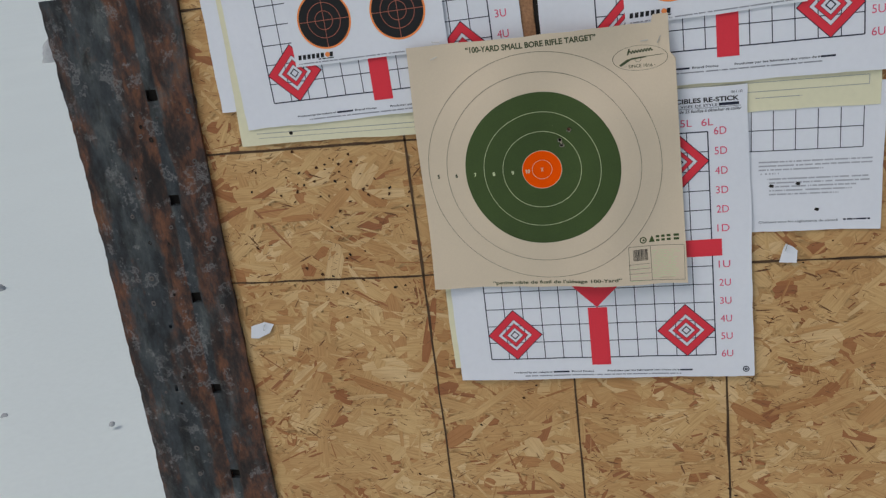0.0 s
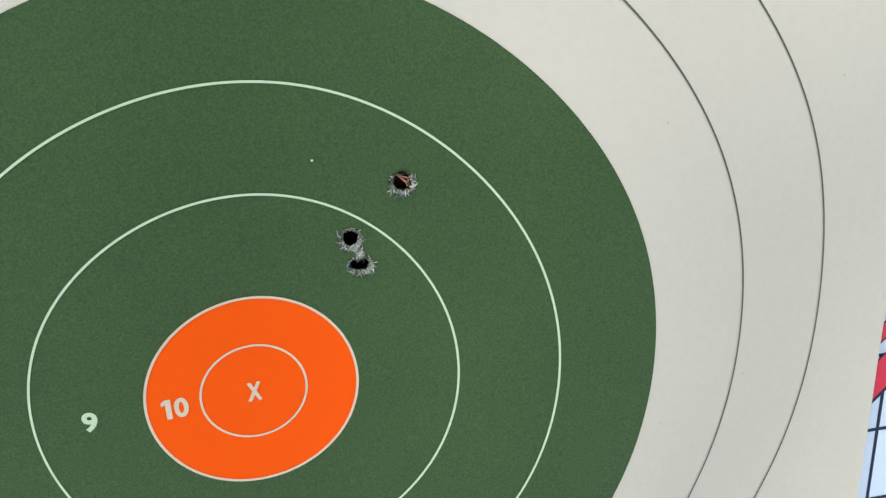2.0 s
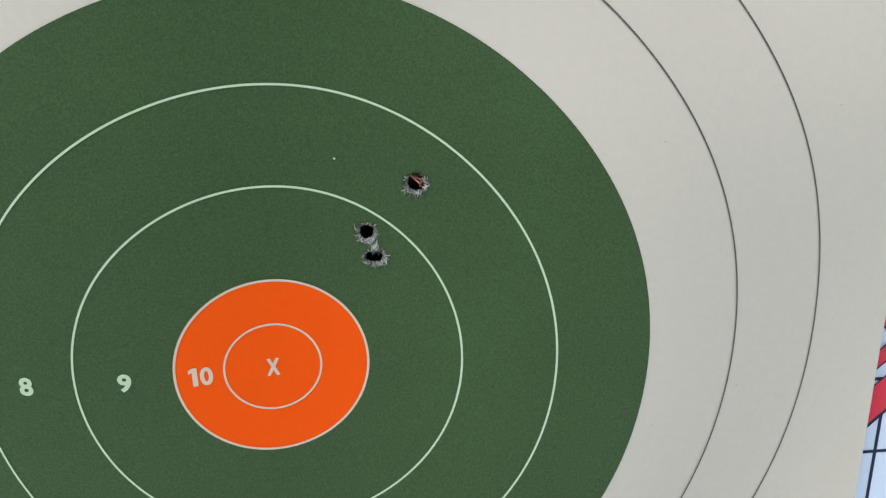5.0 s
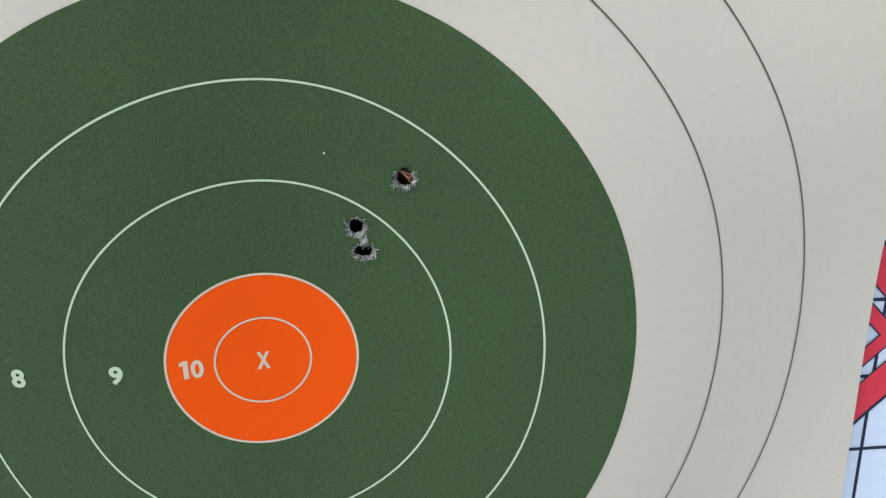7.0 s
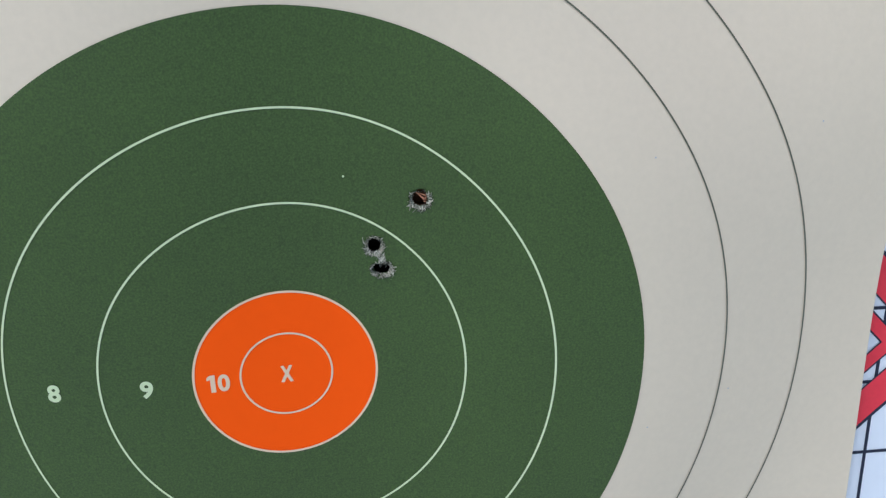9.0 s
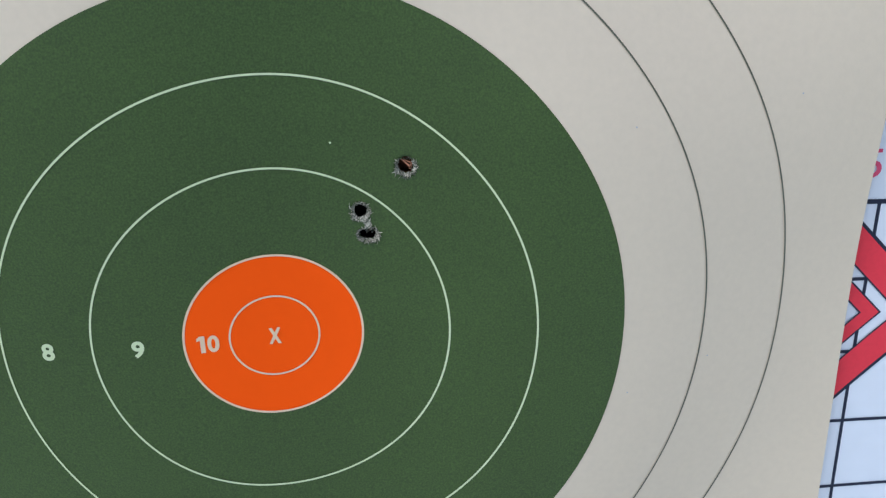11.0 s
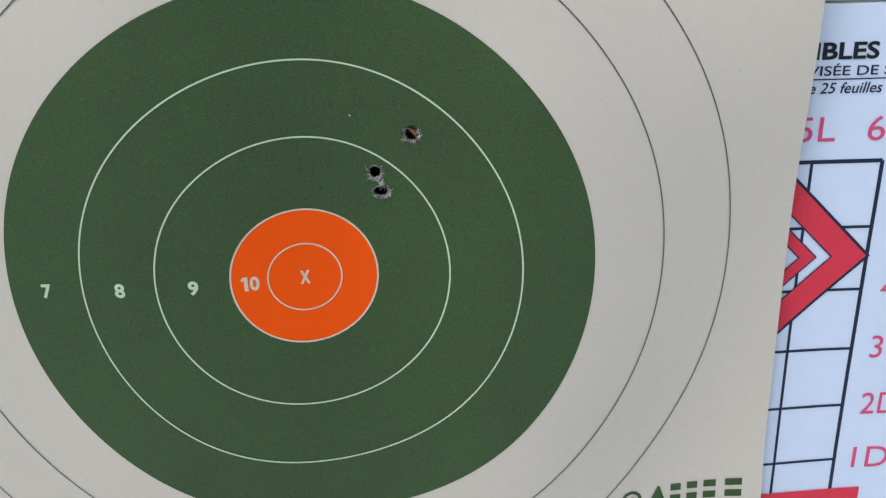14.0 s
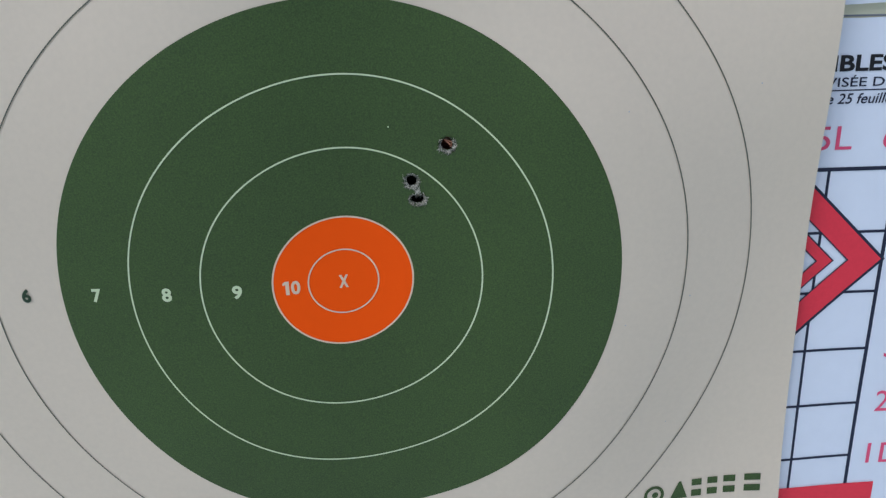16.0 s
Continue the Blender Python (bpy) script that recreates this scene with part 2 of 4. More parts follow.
# ---- building helpers ----
class Flat:
    """Outlines on a sheet, in inches (x right, z up), which lift() lays on the sheet's relief."""

    def __init__(self):
        self.v, self.f = [], []

    def patch(self, corners, nu=1, nv=1):
        (ax, az), (bx, bz), (cx, cz), (dx, dz) = corners
        base = len(self.v)
        for j in range(nv + 1):
            t = j / nv
            for i in range(nu + 1):
                s = i / nu
                self.v.append(((ax * (1 - s) + bx * s) * (1 - t) + (dx * (1 - s) + cx * s) * t, (az * (1 - s) + bz * s) * (1 - t) + (dz * (1 - s) + cz * s) * t))
        for j in range(nv):
            for i in range(nu):
                a = base + j * (nu + 1) + i
                self.f.append((a, a + 1, a + nu + 2, a + nu + 1))
        return self

    def rect(self, x0, x1, z0, z1, step=0.5):
        return self.patch(((x0, z0), (x1, z0), (x1, z1), (x0, z1)), max(1, math.ceil((x1 - x0) / step)), max(1, math.ceil((z1 - z0) / step)))

    def line(self, p, q, w, step=0.4):
        d = Vector((q[0] - p[0], q[1] - p[1]))
        o = Vector((-d.y, d.x)).normalized() * w / 2
        return self.patch(((p[0] - o.x, p[1] - o.y), (q[0] - o.x, q[1] - o.y), (q[0] + o.x, q[1] + o.y), (p[0] + o.x, p[1] + o.y)), max(1, math.ceil(d.length / step)), 1)

    def ring(self, cx, cz, r0, r1, segs=96, radial=1, squash=1.0):
        base = len(self.v)
        for j in range(radial + 1):
            r = r0 + (r1 - r0) * j / radial
            for i in range(segs):
                a = 2 * math.pi * i / segs
                self.v.append((cx + r * math.cos(a), cz + r * math.sin(a) * squash))
        for j in range(radial):
            for i in range(segs):
                a, b = base + j * segs + i, base + j * segs + (i + 1) % segs
                self.f.append((a, a + segs, b + segs, b))
        return self

    def diamond(self, cx, cz, r0, r1, step=3):
        """A square band standing on its corner, between the half diagonals r0 and r1."""
        tips = [(1, 0), (0, 1), (-1, 0), (0, -1)]
        for (ux, uz), (wx, wz) in zip(tips, tips[1:] + tips[:1]):
            self.patch(((cx + ux * r0, cz + uz * r0), (cx + ux * r1, cz + uz * r1), (cx + wx * r1, cz + wz * r1), (cx + wx * r0, cz + wz * r0)), 2, step * 2)
        return self

    def text(self, body, x0, x1, z0, z1, bold=0.0, slant=0.0):
        """Words set to fill a box."""
        cu = bpy.data.curves.new("words", 'FONT')
        cu.body, cu.resolution_u, cu.shear = body, 4, slant
        ob = bpy.data.objects.new("words", cu)
        scene.collection.objects.link(ob)
        me = bpy.data.meshes.new_from_object(ob.evaluated_get(bpy.context.evaluated_depsgraph_get()))
        if bold:
            # thicken the strokes: push every outline corner outwards
            rims = collections.Counter(tuple(sorted(k)) for p in me.polygons for k in p.edge_keys)
            outs = collections.defaultdict(list)
            for p in me.polygons:
                ring = list(p.vertices)
                up = 1.0 if p.normal.z > 0 else -1.0
                for a, b in zip(ring, ring[1:] + ring[:1]):
                    if rims[tuple(sorted((a, b)))] == 1:
                        d = (me.vertices[b].co - me.vertices[a].co).normalized()
                        for q in (a, b):
                            outs[q].append(Vector((d.y * up, -d.x * up, 0)))
            for q, ns in outs.items():
                m = sum(ns, Vector((0, 0, 0))) / len(ns)
                me.vertices[q].co += m * (bold / max(m.length_squared, 0.3))
        xs, ys = [v.co.x for v in me.vertices], [v.co.y for v in me.vertices]
        sx, sz = (x1 - x0) / (max(xs) - min(xs)), (z1 - z0) / (max(ys) - min(ys))
        base = len(self.v)
        self.v += [(x0 + (v.co.x - min(xs)) * sx, z0 + (v.co.y - min(ys)) * sz) for v in me.vertices]
        self.f += [tuple(base + i for i in p.vertices) for p in me.polygons]
        bpy.data.objects.remove(ob)
        bpy.data.curves.remove(cu)
        bpy.data.meshes.remove(me)
        return self

    def bars(self, x0, x1, z, h, words=9, seed=1):
        """A line of small print that cannot be read."""
        rng = random.Random(seed)
        cuts = sorted([x0, x1] + [rng.uniform(x0, x1) for _ in range(words - 1)])
        for a, b in zip(cuts, cuts[1:]):
            if b - a > 0.08:
                self.rect(a, b - 0.05, z, z + h)
        return self

    def worn(self, seed, amount):
        """Uneven cut edges."""
        self.v = [(x + amount * noise.noise((z * 0.35, seed * 3.3, 1)) + amount * 0.25 * noise.noise((z * 2.0, x * 0.2, seed)), z + amount * noise.noise((x * 0.35, seed * 5.1, 7)) + amount * 0.25 * noise.noise((x * 2.0, z * 0.2, seed))) for x, z in self.v]
        return self

    def turn(self, cx, cz, degrees):
        c, s = math.cos(radians(degrees)), math.sin(radians(degrees))
        self.v = [(cx + (x - cx) * c - (z - cz) * s, cz + (x - cx) * s + (z - cz) * c) for x, z in self.v]
        return self


def crisp_rim(me):
    """Keeps the cut edge of a sheet from rounding off in the shading."""
    ends = np.zeros(len(me.loops), int)
    me.loops.foreach_get("edge_index", ends)
    me.edges.foreach_set("use_edge_sharp", (np.bincount(ends, minlength=len(me.edges)) == 1).tolist())


def lift(name, flat, relief, off, mat, parent, label="", thick=0.0, holes=()):
    """Lays a Flat on a relief (depth in metres, towards the wall positive), off metres in front of it, as one mesh part."""
    v = np.array(flat.v, float)
    faces = flat.f
    for hx, hz, r in holes:
        near = np.hypot(v[:, 0] - hx, v[:, 1] - hz) < 1.6 * r
        faces = [f for f in faces if not any(near[i] for i in f)]
    y = relief(v[:, 0], v[:, 1]) - off
    me = bpy.data.meshes.new(name)
    me.from_pydata(np.column_stack((v[:, 0] * IN, y, v[:, 1] * IN)).tolist(), [], faces)
    me.polygons.foreach_set("use_smooth", [True] * len(me.polygons))
    me.materials.append(mat)
    me.update()
    ob = new(name, me)
    ob.parent = parent
    if label:
        tagged(ob, label)
    if thick:
        crisp_rim(me)
        so = ob.modifiers.new("thickness", 'SOLIDIFY')
        so.thickness, so.offset = thick, -1
    return ob


def part(name, bm, mat, parent, label="", smooth=False):
    """One bmesh as one mesh part under a thing."""
    me = bpy.data.meshes.new(name)
    bm.to_mesh(me)
    bm.free()
    me.materials.append(mat)
    if smooth:
        me.polygons.foreach_set("use_smooth", [True] * len(me.polygons))
    ob = new(name, me)
    ob.parent = parent
    if label:
        tagged(ob, label)
    return ob


def thing(name, label, category, x=0.0, y=0.0, z=0.0, turn=0.0, group="", kind=""):
    """An empty at a place on the board, in inches from the bullseye, y in metres."""
    ob = new(name)
    ob.empty_display_size = 0.02
    ob.matrix_world = pose(x * IN, y, HEIGHT + z * IN, 0, -turn, 0)
    return tagged(ob, label, category, group, kind)


def ripple(seed, amount, size=4.0):
    """A gently waving sheet, always in front of what it hangs on."""
    def at(x, z):
        return np.array([-amount * (0.5 + 0.5 * noise.noise((a / size + seed * 7.3, b / size * 0.8, seed * 1.7)) + 0.26 * noise.noise((a / size * 2.7 + b / size * 0.9, b / size * 1.3, seed * 3.1))) for a, b in zip(x, z)])
    return at


def wire(bm, points, r):
    """A bent round wire through points."""
    rings = []
    for i, p in enumerate(points):
        d = (Vector(points[min(i + 1, len(points) - 1)]) - Vector(points[max(i - 1, 0)])).normalized()
        u = d.orthogonal().normalized()
        w = d.cross(u)
        rings.append([bm.verts.new(Vector(p) + (u * math.cos(a) + w * math.sin(a)) * r) for a in (0, 1.257, 2.513, 3.77, 5.027)])
    for a, b in zip(rings, rings[1:]):
        for i in range(5):
            bm.faces.new((a[i], a[(i + 1) % 5], b[(i + 1) % 5], b[i]))
    bm.faces.new(rings[0][::-1])
    bm.faces.new(rings[-1])


# ---- ground ----
def build_ground():
    g = np.concatenate((-np.geomspace(400, 6, 24), np.linspace(-5.5, 5.5, 56), np.geomspace(6, 400, 24)))
    n = len(g)
    verts = [(x, y, 0.05 * noise.noise((x * 0.5, y * 0.5, 3)) + 0.02 * noise.noise((x * 2.1, y * 2.1, 8)) - 0.03) for y in g for x in g]
    me = bpy.data.meshes.new("ground")
    me.from_pydata(verts, [], [(j * n + i, j * n + i + 1, (j + 1) * n + i + 1, (j + 1) * n + i) for j in range(n - 1) for i in range(n - 1)])
    me.polygons.foreach_set("use_smooth", [True] * len(me.polygons))
    me.materials.append(SNOW)
    tagged(new("ground", me), "smooth white snow covering the open ground", "snow", kind="structure")


build_ground()


# ---- the board ----
def build_board():
    board = thing("backstop_board", "upright tan strand board backstop, shot full of small holes", "board", 0, 0.006, 0)
    x0, x1, z0, z1 = -22.3, 24.0, -58.0, 38.0
    bm = bmesh.new()
    bmesh.ops.create_cube(bm, size=1.0)
    for v in bm.verts:
        v.co = ((x0 + x1) / 2 * IN + v.co.x * (x1 - x0) * IN, 0.0065 + v.co.y * 0.011, (z0 + z1) / 2 * IN + v.co.z * (z1 - z0) * IN)
    bmesh.ops.bevel(bm, geom=bm.edges[:], offset=0.001, segments=1, affect='EDGES')
    part("core", bm, OSB, board)
    # strands pressed into the face
    rng = random.Random(5)
    verts, faces, uvs = [], [], []
    for k in range(17000):
        cx, cz = rng.uniform(x0 + 0.6, x1 - 0.6), rng.uniform(z0 + 1, z1 - 1)
        if rng.random() < 0.45:
            cx, cz = rng.uniform(-19, 18), rng.uniform(-24, 11)
        ln, wd = rng.choice((0.5, 0.8, 1.2, 1.8, 2.6, 3.6)) * rng.uniform(0.7, 1.2), rng.choice((0.06, 0.11, 0.2, 0.34, 0.6, 1.0)) * rng.uniform(0.6, 1.3)
        a = rng.gauss(0.0, 0.55) if rng.random() < 0.75 else rng.uniform(0, math.pi)
        ca, sa = math.cos(a), math.sin(a)
        y = rng.uniform(-0.0009, 0.0)
        tx, tz = rng.uniform(-0.003, 0.003), rng.uniform(-0.01, 0.01)
        shape = [(-0.5, rng.uniform(-0.5, 0.1)), (-0.3, -0.5), (0.25, rng.uniform(-0.55, -0.4)), (0.5, rng.uniform(-0.4, 0.0)), (0.5, rng.uniform(0.05, 0.4)), (0.2, 0.5), (-0.25, rng.uniform(0.4, 0.55)), (-0.5, rng.uniform(0.12, 0.4))]
        base = len(verts)
        u0 = rng.uniform(0, 9)
        for s, t in shape:
            px, pz = s * ln, t * wd
            x, z = min(max(cx + px * ca - pz * sa, x0), x1), min(max(cz + px * sa + pz * ca, z0), z1)
            verts.append((x * IN, min(0.0009, y + px * IN * tx + pz * IN * tz), z * IN))
            uvs.append((u0 + px * IN, u0 * 3 + pz * IN))
        faces.append(tuple(range(base, base + 8)))
    whole = len(faces)
    for k in range(5200):
        if k % 12 == 0:
            hx, hz = rng.uniform(-20, 20), rng.uniform(-26, 12)
        spread = rng.choice((0.35, 0.8, 2.5))
        cx, cz = hx + rng.gauss(0, spread), hz + rng.gauss(0, spread * 0.6)
        ln, wd = rng.uniform(0.08, 0.5), rng.uniform(0.012, 0.045)
        if k % 25 == 0:
            ln, wd = ln * 2.0, wd * 2.5
        a = rng.gauss(0.0, 0.6)
        ca, sa = math.cos(a), math.sin(a)
        base = len(verts)
        for s, t in ((-0.5, 0.0), (-0.2, -0.5), (0.3, -0.35), (0.5, 0.1), (0.1, 0.5), (-0.3, 0.35)):
            px, pz = s * ln, t * wd
            verts.append(((cx + px * ca - pz * sa) * IN, -0.00105, (cz + px * sa + pz * ca) * IN))
            uvs.append((px, pz))
        faces.append(tuple(range(base, base + 6)))
    me = bpy.data.meshes.new("strand_face")
    me.from_pydata(verts, [], faces)
    layer = me.uv_layers.new(name="UVMap")
    layer.data.foreach_set("uv", [c for uv in uvs for c in uv])
    me.materials.append(OSB)
    me.materials.append(FLECK)
    me.polygons.foreach_set("material_index", [0] * whole + [1] * (len(faces) - whole))
    ob = new("strand_face", me)
    ob.parent = board
    tagged(ob, "tan and brown wood strands pressed flat", kind="stuff")
    # dark scored lines, eight inches apart
    def scored(p, q, seed):
        fl = Flat()
        r = random.Random(seed)
        n = 60
        pts = []
        for i in range(n + 1):
            s = i / n
            pts.append((p[0] + (q[0] - p[0]) * s, p[1] + (q[1] - p[1]) * s, 0.036 + 0.03 * r.random() + 0.03 * (r.random() < 0.15), r.uniform(-0.025, 0.025)))
        for i, (x, z, w, o) in enumerate(pts):
            if p[0] == q[0]:
                fl.v += [(x + o - w, z), (x + o + w, z)]
            else:
                fl.v += [(x, z + o + w), (x, z + o - w)]
            if i:
                b = 2 * i
                fl.f.append((b - 2, b - 1, b + 1, b))
        lift("scored_line", fl, lambda a, b: np.zeros(len(a)), 0.0014, GROOVE, board)
    for i, z in enumerate((1.88, -5.87, -21.6, 9.8)):
        scored((x0, z), (x1, z), 10 + i)
    for i, x in enumerate((-7.3, 0.6, 8.78, 17.0)):
        scored((x, z0), (x, z1), 30 + i)
    # bullet holes through the board: shallow dishes, their inner shade in the colour
    variants = []
    for k in range(6):
        r = random.Random(70 + k)
        bm = bmesh.new()
        flat, tail = r.uniform(0.5, 0.95), r.uniform(1.1, 2.0)
        rim = []
        for i in range(14):
            a = i * math.pi / 7
            rr = 0.085 * IN * r.uniform(0.6, 1.25)
            rim.append(bm.verts.new((rr * math.cos(a) * (tail if i in (0, 1, 13) else 1), 0.0, rr * math.sin(a) * flat)))
        deep = bm.verts.new((0, 0.0004, 0))
        for i in range(14):
            bm.faces.new((rim[i], deep, rim[(i + 1) % 14]))
        me = bpy.data.meshes.new("bullet_hole")
        bm.to_mesh(me)
        bm.free()
        me.materials.append(WOOD_HOLE if k % 3 else DEEP_SHADE)
        variants.append(me)
    spots = []
    for _ in range(46):
        spots.append((rng.gauss(-11.6, 2.4), rng.gauss(-0.2, 1.2)))
    for _ in range(12):
        spots.append((rng.gauss(-10.5, 2.2), rng.gauss(-5.8, 1.2)))
    for _ in range(26):
        spots.append((rng.uniform(-18, 20), rng.uniform(-22, 0)))
    spots += [(11.2, -9.1), (-16.6, -6.6), (-13.2, -6.9), (-9.0, -6.5), (-8.4, -6.4)]
    for x, z in spots:
        if -18 < x < 20 and z < 1.7:
            ob = new("bullet_hole", rng.choice(variants))
            ob.parent = board
            s = rng.uniform(0.55, 1.25)
            ob.matrix_basis = pose(x * IN, -0.0017, z * IN, 0, rng.gauss(10, 50), 0) @ Matrix.Scale(s, 4)
    return board


build_board()


# ---- rusty steel blade bolted up the side ----
def build_blade():
    blade = thing("steel_blade", "rusty pitted steel blade with square bolt holes, upright beside the board", "steel blade", 0, 0, 0)
    slots = [5.53 - 6.01 * i for i in range(0, 11)]
    half = 0.32
    shot_through = ((-23.07, -8.25), (-23.75, -12.35))
    xs = sorted(set([-26.45 + 0.2 * i for i in range(39)] + [-21.13 - half, -21.13 + half, -18.8]))
    zs = [-57.6 + 0.25 * i for i in range(276)]
    for s in slots:
        zs = [z for z in zs if abs(abs(z - s) - half) > 0.13] + [s - half, s + half]
    zs = sorted(z for z in zs)
    xs = [x for x in xs if x in (-21.13 - half, -21.13 + half) or abs(abs(x + 21.13) - half) > 0.09]
    rng = random.Random(11)
    dents = [(rng.uniform(-25.8, -18.8), rng.uniform(-24, 12), rng.uniform(0.12, 0.3), rng.uniform(0.0008, 0.0022)) for _ in range(130)]
    X, Z = np.meshgrid(xs, zs)
    t = (X + 26.45) / 7.65
    Y = -0.010 + 0.010 * (2 * t - 0.9) ** 2 * 0.6
    Y += 0.0022 * np.exp(-((X + 21.3) / 0.42) ** 2) - 0.0012 * np.exp(-((X + 22.6) / 0.6) ** 2)
    for dx, dz, r, h in dents:
        d2 = ((X - dx) ** 2 + (Z - dz) ** 2) / r ** 2
        Y += h * np.exp(-d2 * 1.6) - 0.5 * h * np.exp(-(np.sqrt(d2) - 1.15) ** 2 * 9)
    verts = []
    for j in range(len(zs)):
        for i in range(len(xs)):
            x, z = X[j, i], Z[j, i]
            if i == 0:
                x += 0.10 * noise.noise((0.7, z * 0.55, 2)) + 0.09 * noise.noise((4.7, z * 2.4, 2)) - 0.25 * max(0, (z - 3) / 8)
            if i == len(xs) - 1:
                x += 0.04 * noise.noise((9.7, z * 0.8, 2)) + 0.25 * max(0, (z - 5) / 6)
            verts.append((x * IN, Y[j, i] + 0.0009 * noise.noise((x * 1.3, z * 0.5, 5)), z * IN))
    w = len(xs)
    faces = []
    for j in range(len(zs) - 1):
        for i in range(w - 1):
            cx, cz = (xs[i] + xs[i + 1]) / 2, (zs[j] + zs[j + 1]) / 2
            if abs(cx + 21.13) < half and any(abs(cz - s) < half for s in slots):
                continue
            if any(abs(cx - a) < 0.11 and abs(cz - b) < 0.13 for a, b in shot_through):
                continue
            faces.append((j * w + i, j * w + i + 1, (j + 1) * w + i + 1, (j + 1) * w + i))
    me = bpy.data.meshes.new("plate")
    me.from_pydata(verts, [], faces)
    me.polygons.foreach_set("use_smooth", [True] * len(me.polygons))
    me.materials.append(RUST)
    me.update()
    crisp_rim(me)
    ob = new("plate", me)
    ob.parent = blade
    so = ob.modifiers.new("thickness", 'SOLIDIFY')
    so.thickness, so.offset = 0.009, -1
    # bright lead splashes where bullets struck
    for _ in range(26):
        cx, cz, r0 = rng.uniform(-24.6, -19.1), rng.uniform(-20, 10), rng.uniform(0.07, 0.16)
        i = min(range(len(xs)), key=lambda q: abs(xs[q] - cx))
        j = min(range(len(zs)), key=lambda q: abs(zs[q] - cz))
        if abs(cx + 21.13) < 0.7 and min(abs(cz - q) for q in slots) < 0.7:
            continue
        y = Y[j, i]
        bm = bmesh.new()
        loops = []
        for f, d in ((0.5, 0.0002), (0.75, -0.0011), (1.0, -0.0012), (1.3, 0.0006)):
            loops.append([bm.verts.new(((cx + r0 * f * k * math.cos(a)) * IN, y + d - 0.0003, (cz + r0 * f * k * math.sin(a)) * IN)) for a, k in [(q * math.pi / 9, 1 + 0.22 * noise.noise((math.cos(q * math.pi / 9) * 2 + cx, math.sin(q * math.pi / 9) * 2, cz))) for q in range(18)]])
        for a, b in zip(loops, loops[1:]):
            for q in range(18):
                bm.faces.new((a[q], b[q], b[(q + 1) % 18], a[(q + 1) % 18]))
        part("bullet_scar", bm, SCAR, blade, "pale crater rim", True)
    # bullet holes as shallow dishes, the dark of their depth in the colour
    for cx, cz, r0 in ((-23.2, -2.9, 0.1), (-22.0, -3.0, 0.07), (-23.0, -11.6, 0.11), (-22.4, -6.2, 0.08), (-23.6, -13.4, 0.09), (-21.7, 3.1, 0.13), (-22.1, 3.9, 0.1), (-23.1, 1.0, 0.07)):
        i = min(range(len(xs)), key=lambda q: abs(xs[q] - cx))
        j = min(range(len(zs)), key=lambda q: abs(zs[q] - cz))
        bm = bmesh.new()
        rim = [bm.verts.new(((cx + r0 * k * math.cos(a)) * IN, Y[j, i] - 0.0012, (cz + 1.15 * r0 * k * math.sin(a)) * IN)) for a, k in [(q * math.pi / 7, rng.uniform(0.8, 1.2)) for q in range(14)]]
        deep = bm.verts.new((cx * IN, Y[j, i] + 0.0002, cz * IN))
        for q in range(14):
            bm.faces.new((rim[q], deep, rim[(q + 1) % 14]))
        part("bullet_hole", bm, DEEP_SHADE, blade, "small dark bullet hole")
    # dark sheet added behind the bolt holes in place of their shade
    bm = bmesh.new()
    bmesh.ops.create_cube(bm, size=1.0)
    for v in bm.verts:
        v.co = (-21.13 * IN + v.co.x * 0.03, 0.0025 + v.co.y * 0.001, -23 * IN + v.co.z * 1.6)
    part("slot_shade", bm, DEEP_SHADE, blade, "added dark strip standing in for shade behind the bolt holes")


build_blade()


# ---- printed sight-in sheets ----
def diamond_mark(parent, relief, cx, cz, turn=(0, 0, 0), size=1.52, clip=None):
    """A red diamond with white and red bands and a dark eye."""
    k = size / 1.52
    for name, r0, r1, mat in (("diamond_outline", 1.47, 1.53, NAVY), ("diamond_band", 0.96, 1.47, RED), ("diamond_line", 0.93, 0.96, NAVY), ("diamond_line", 0.70, 0.73, NAVY), ("diamond_core", 0.47, 0.70, RED), ("diamond_line", 0.44, 0.47, NAVY), ("diamond_eye", 0.18, 0.26, NAVY)):
        f = Flat().diamond(cx, cz, r0 * k, r1 * k)
        if clip:
            clip(f)
        lift(name, f.turn(*turn), relief, 0.0004, mat, parent)


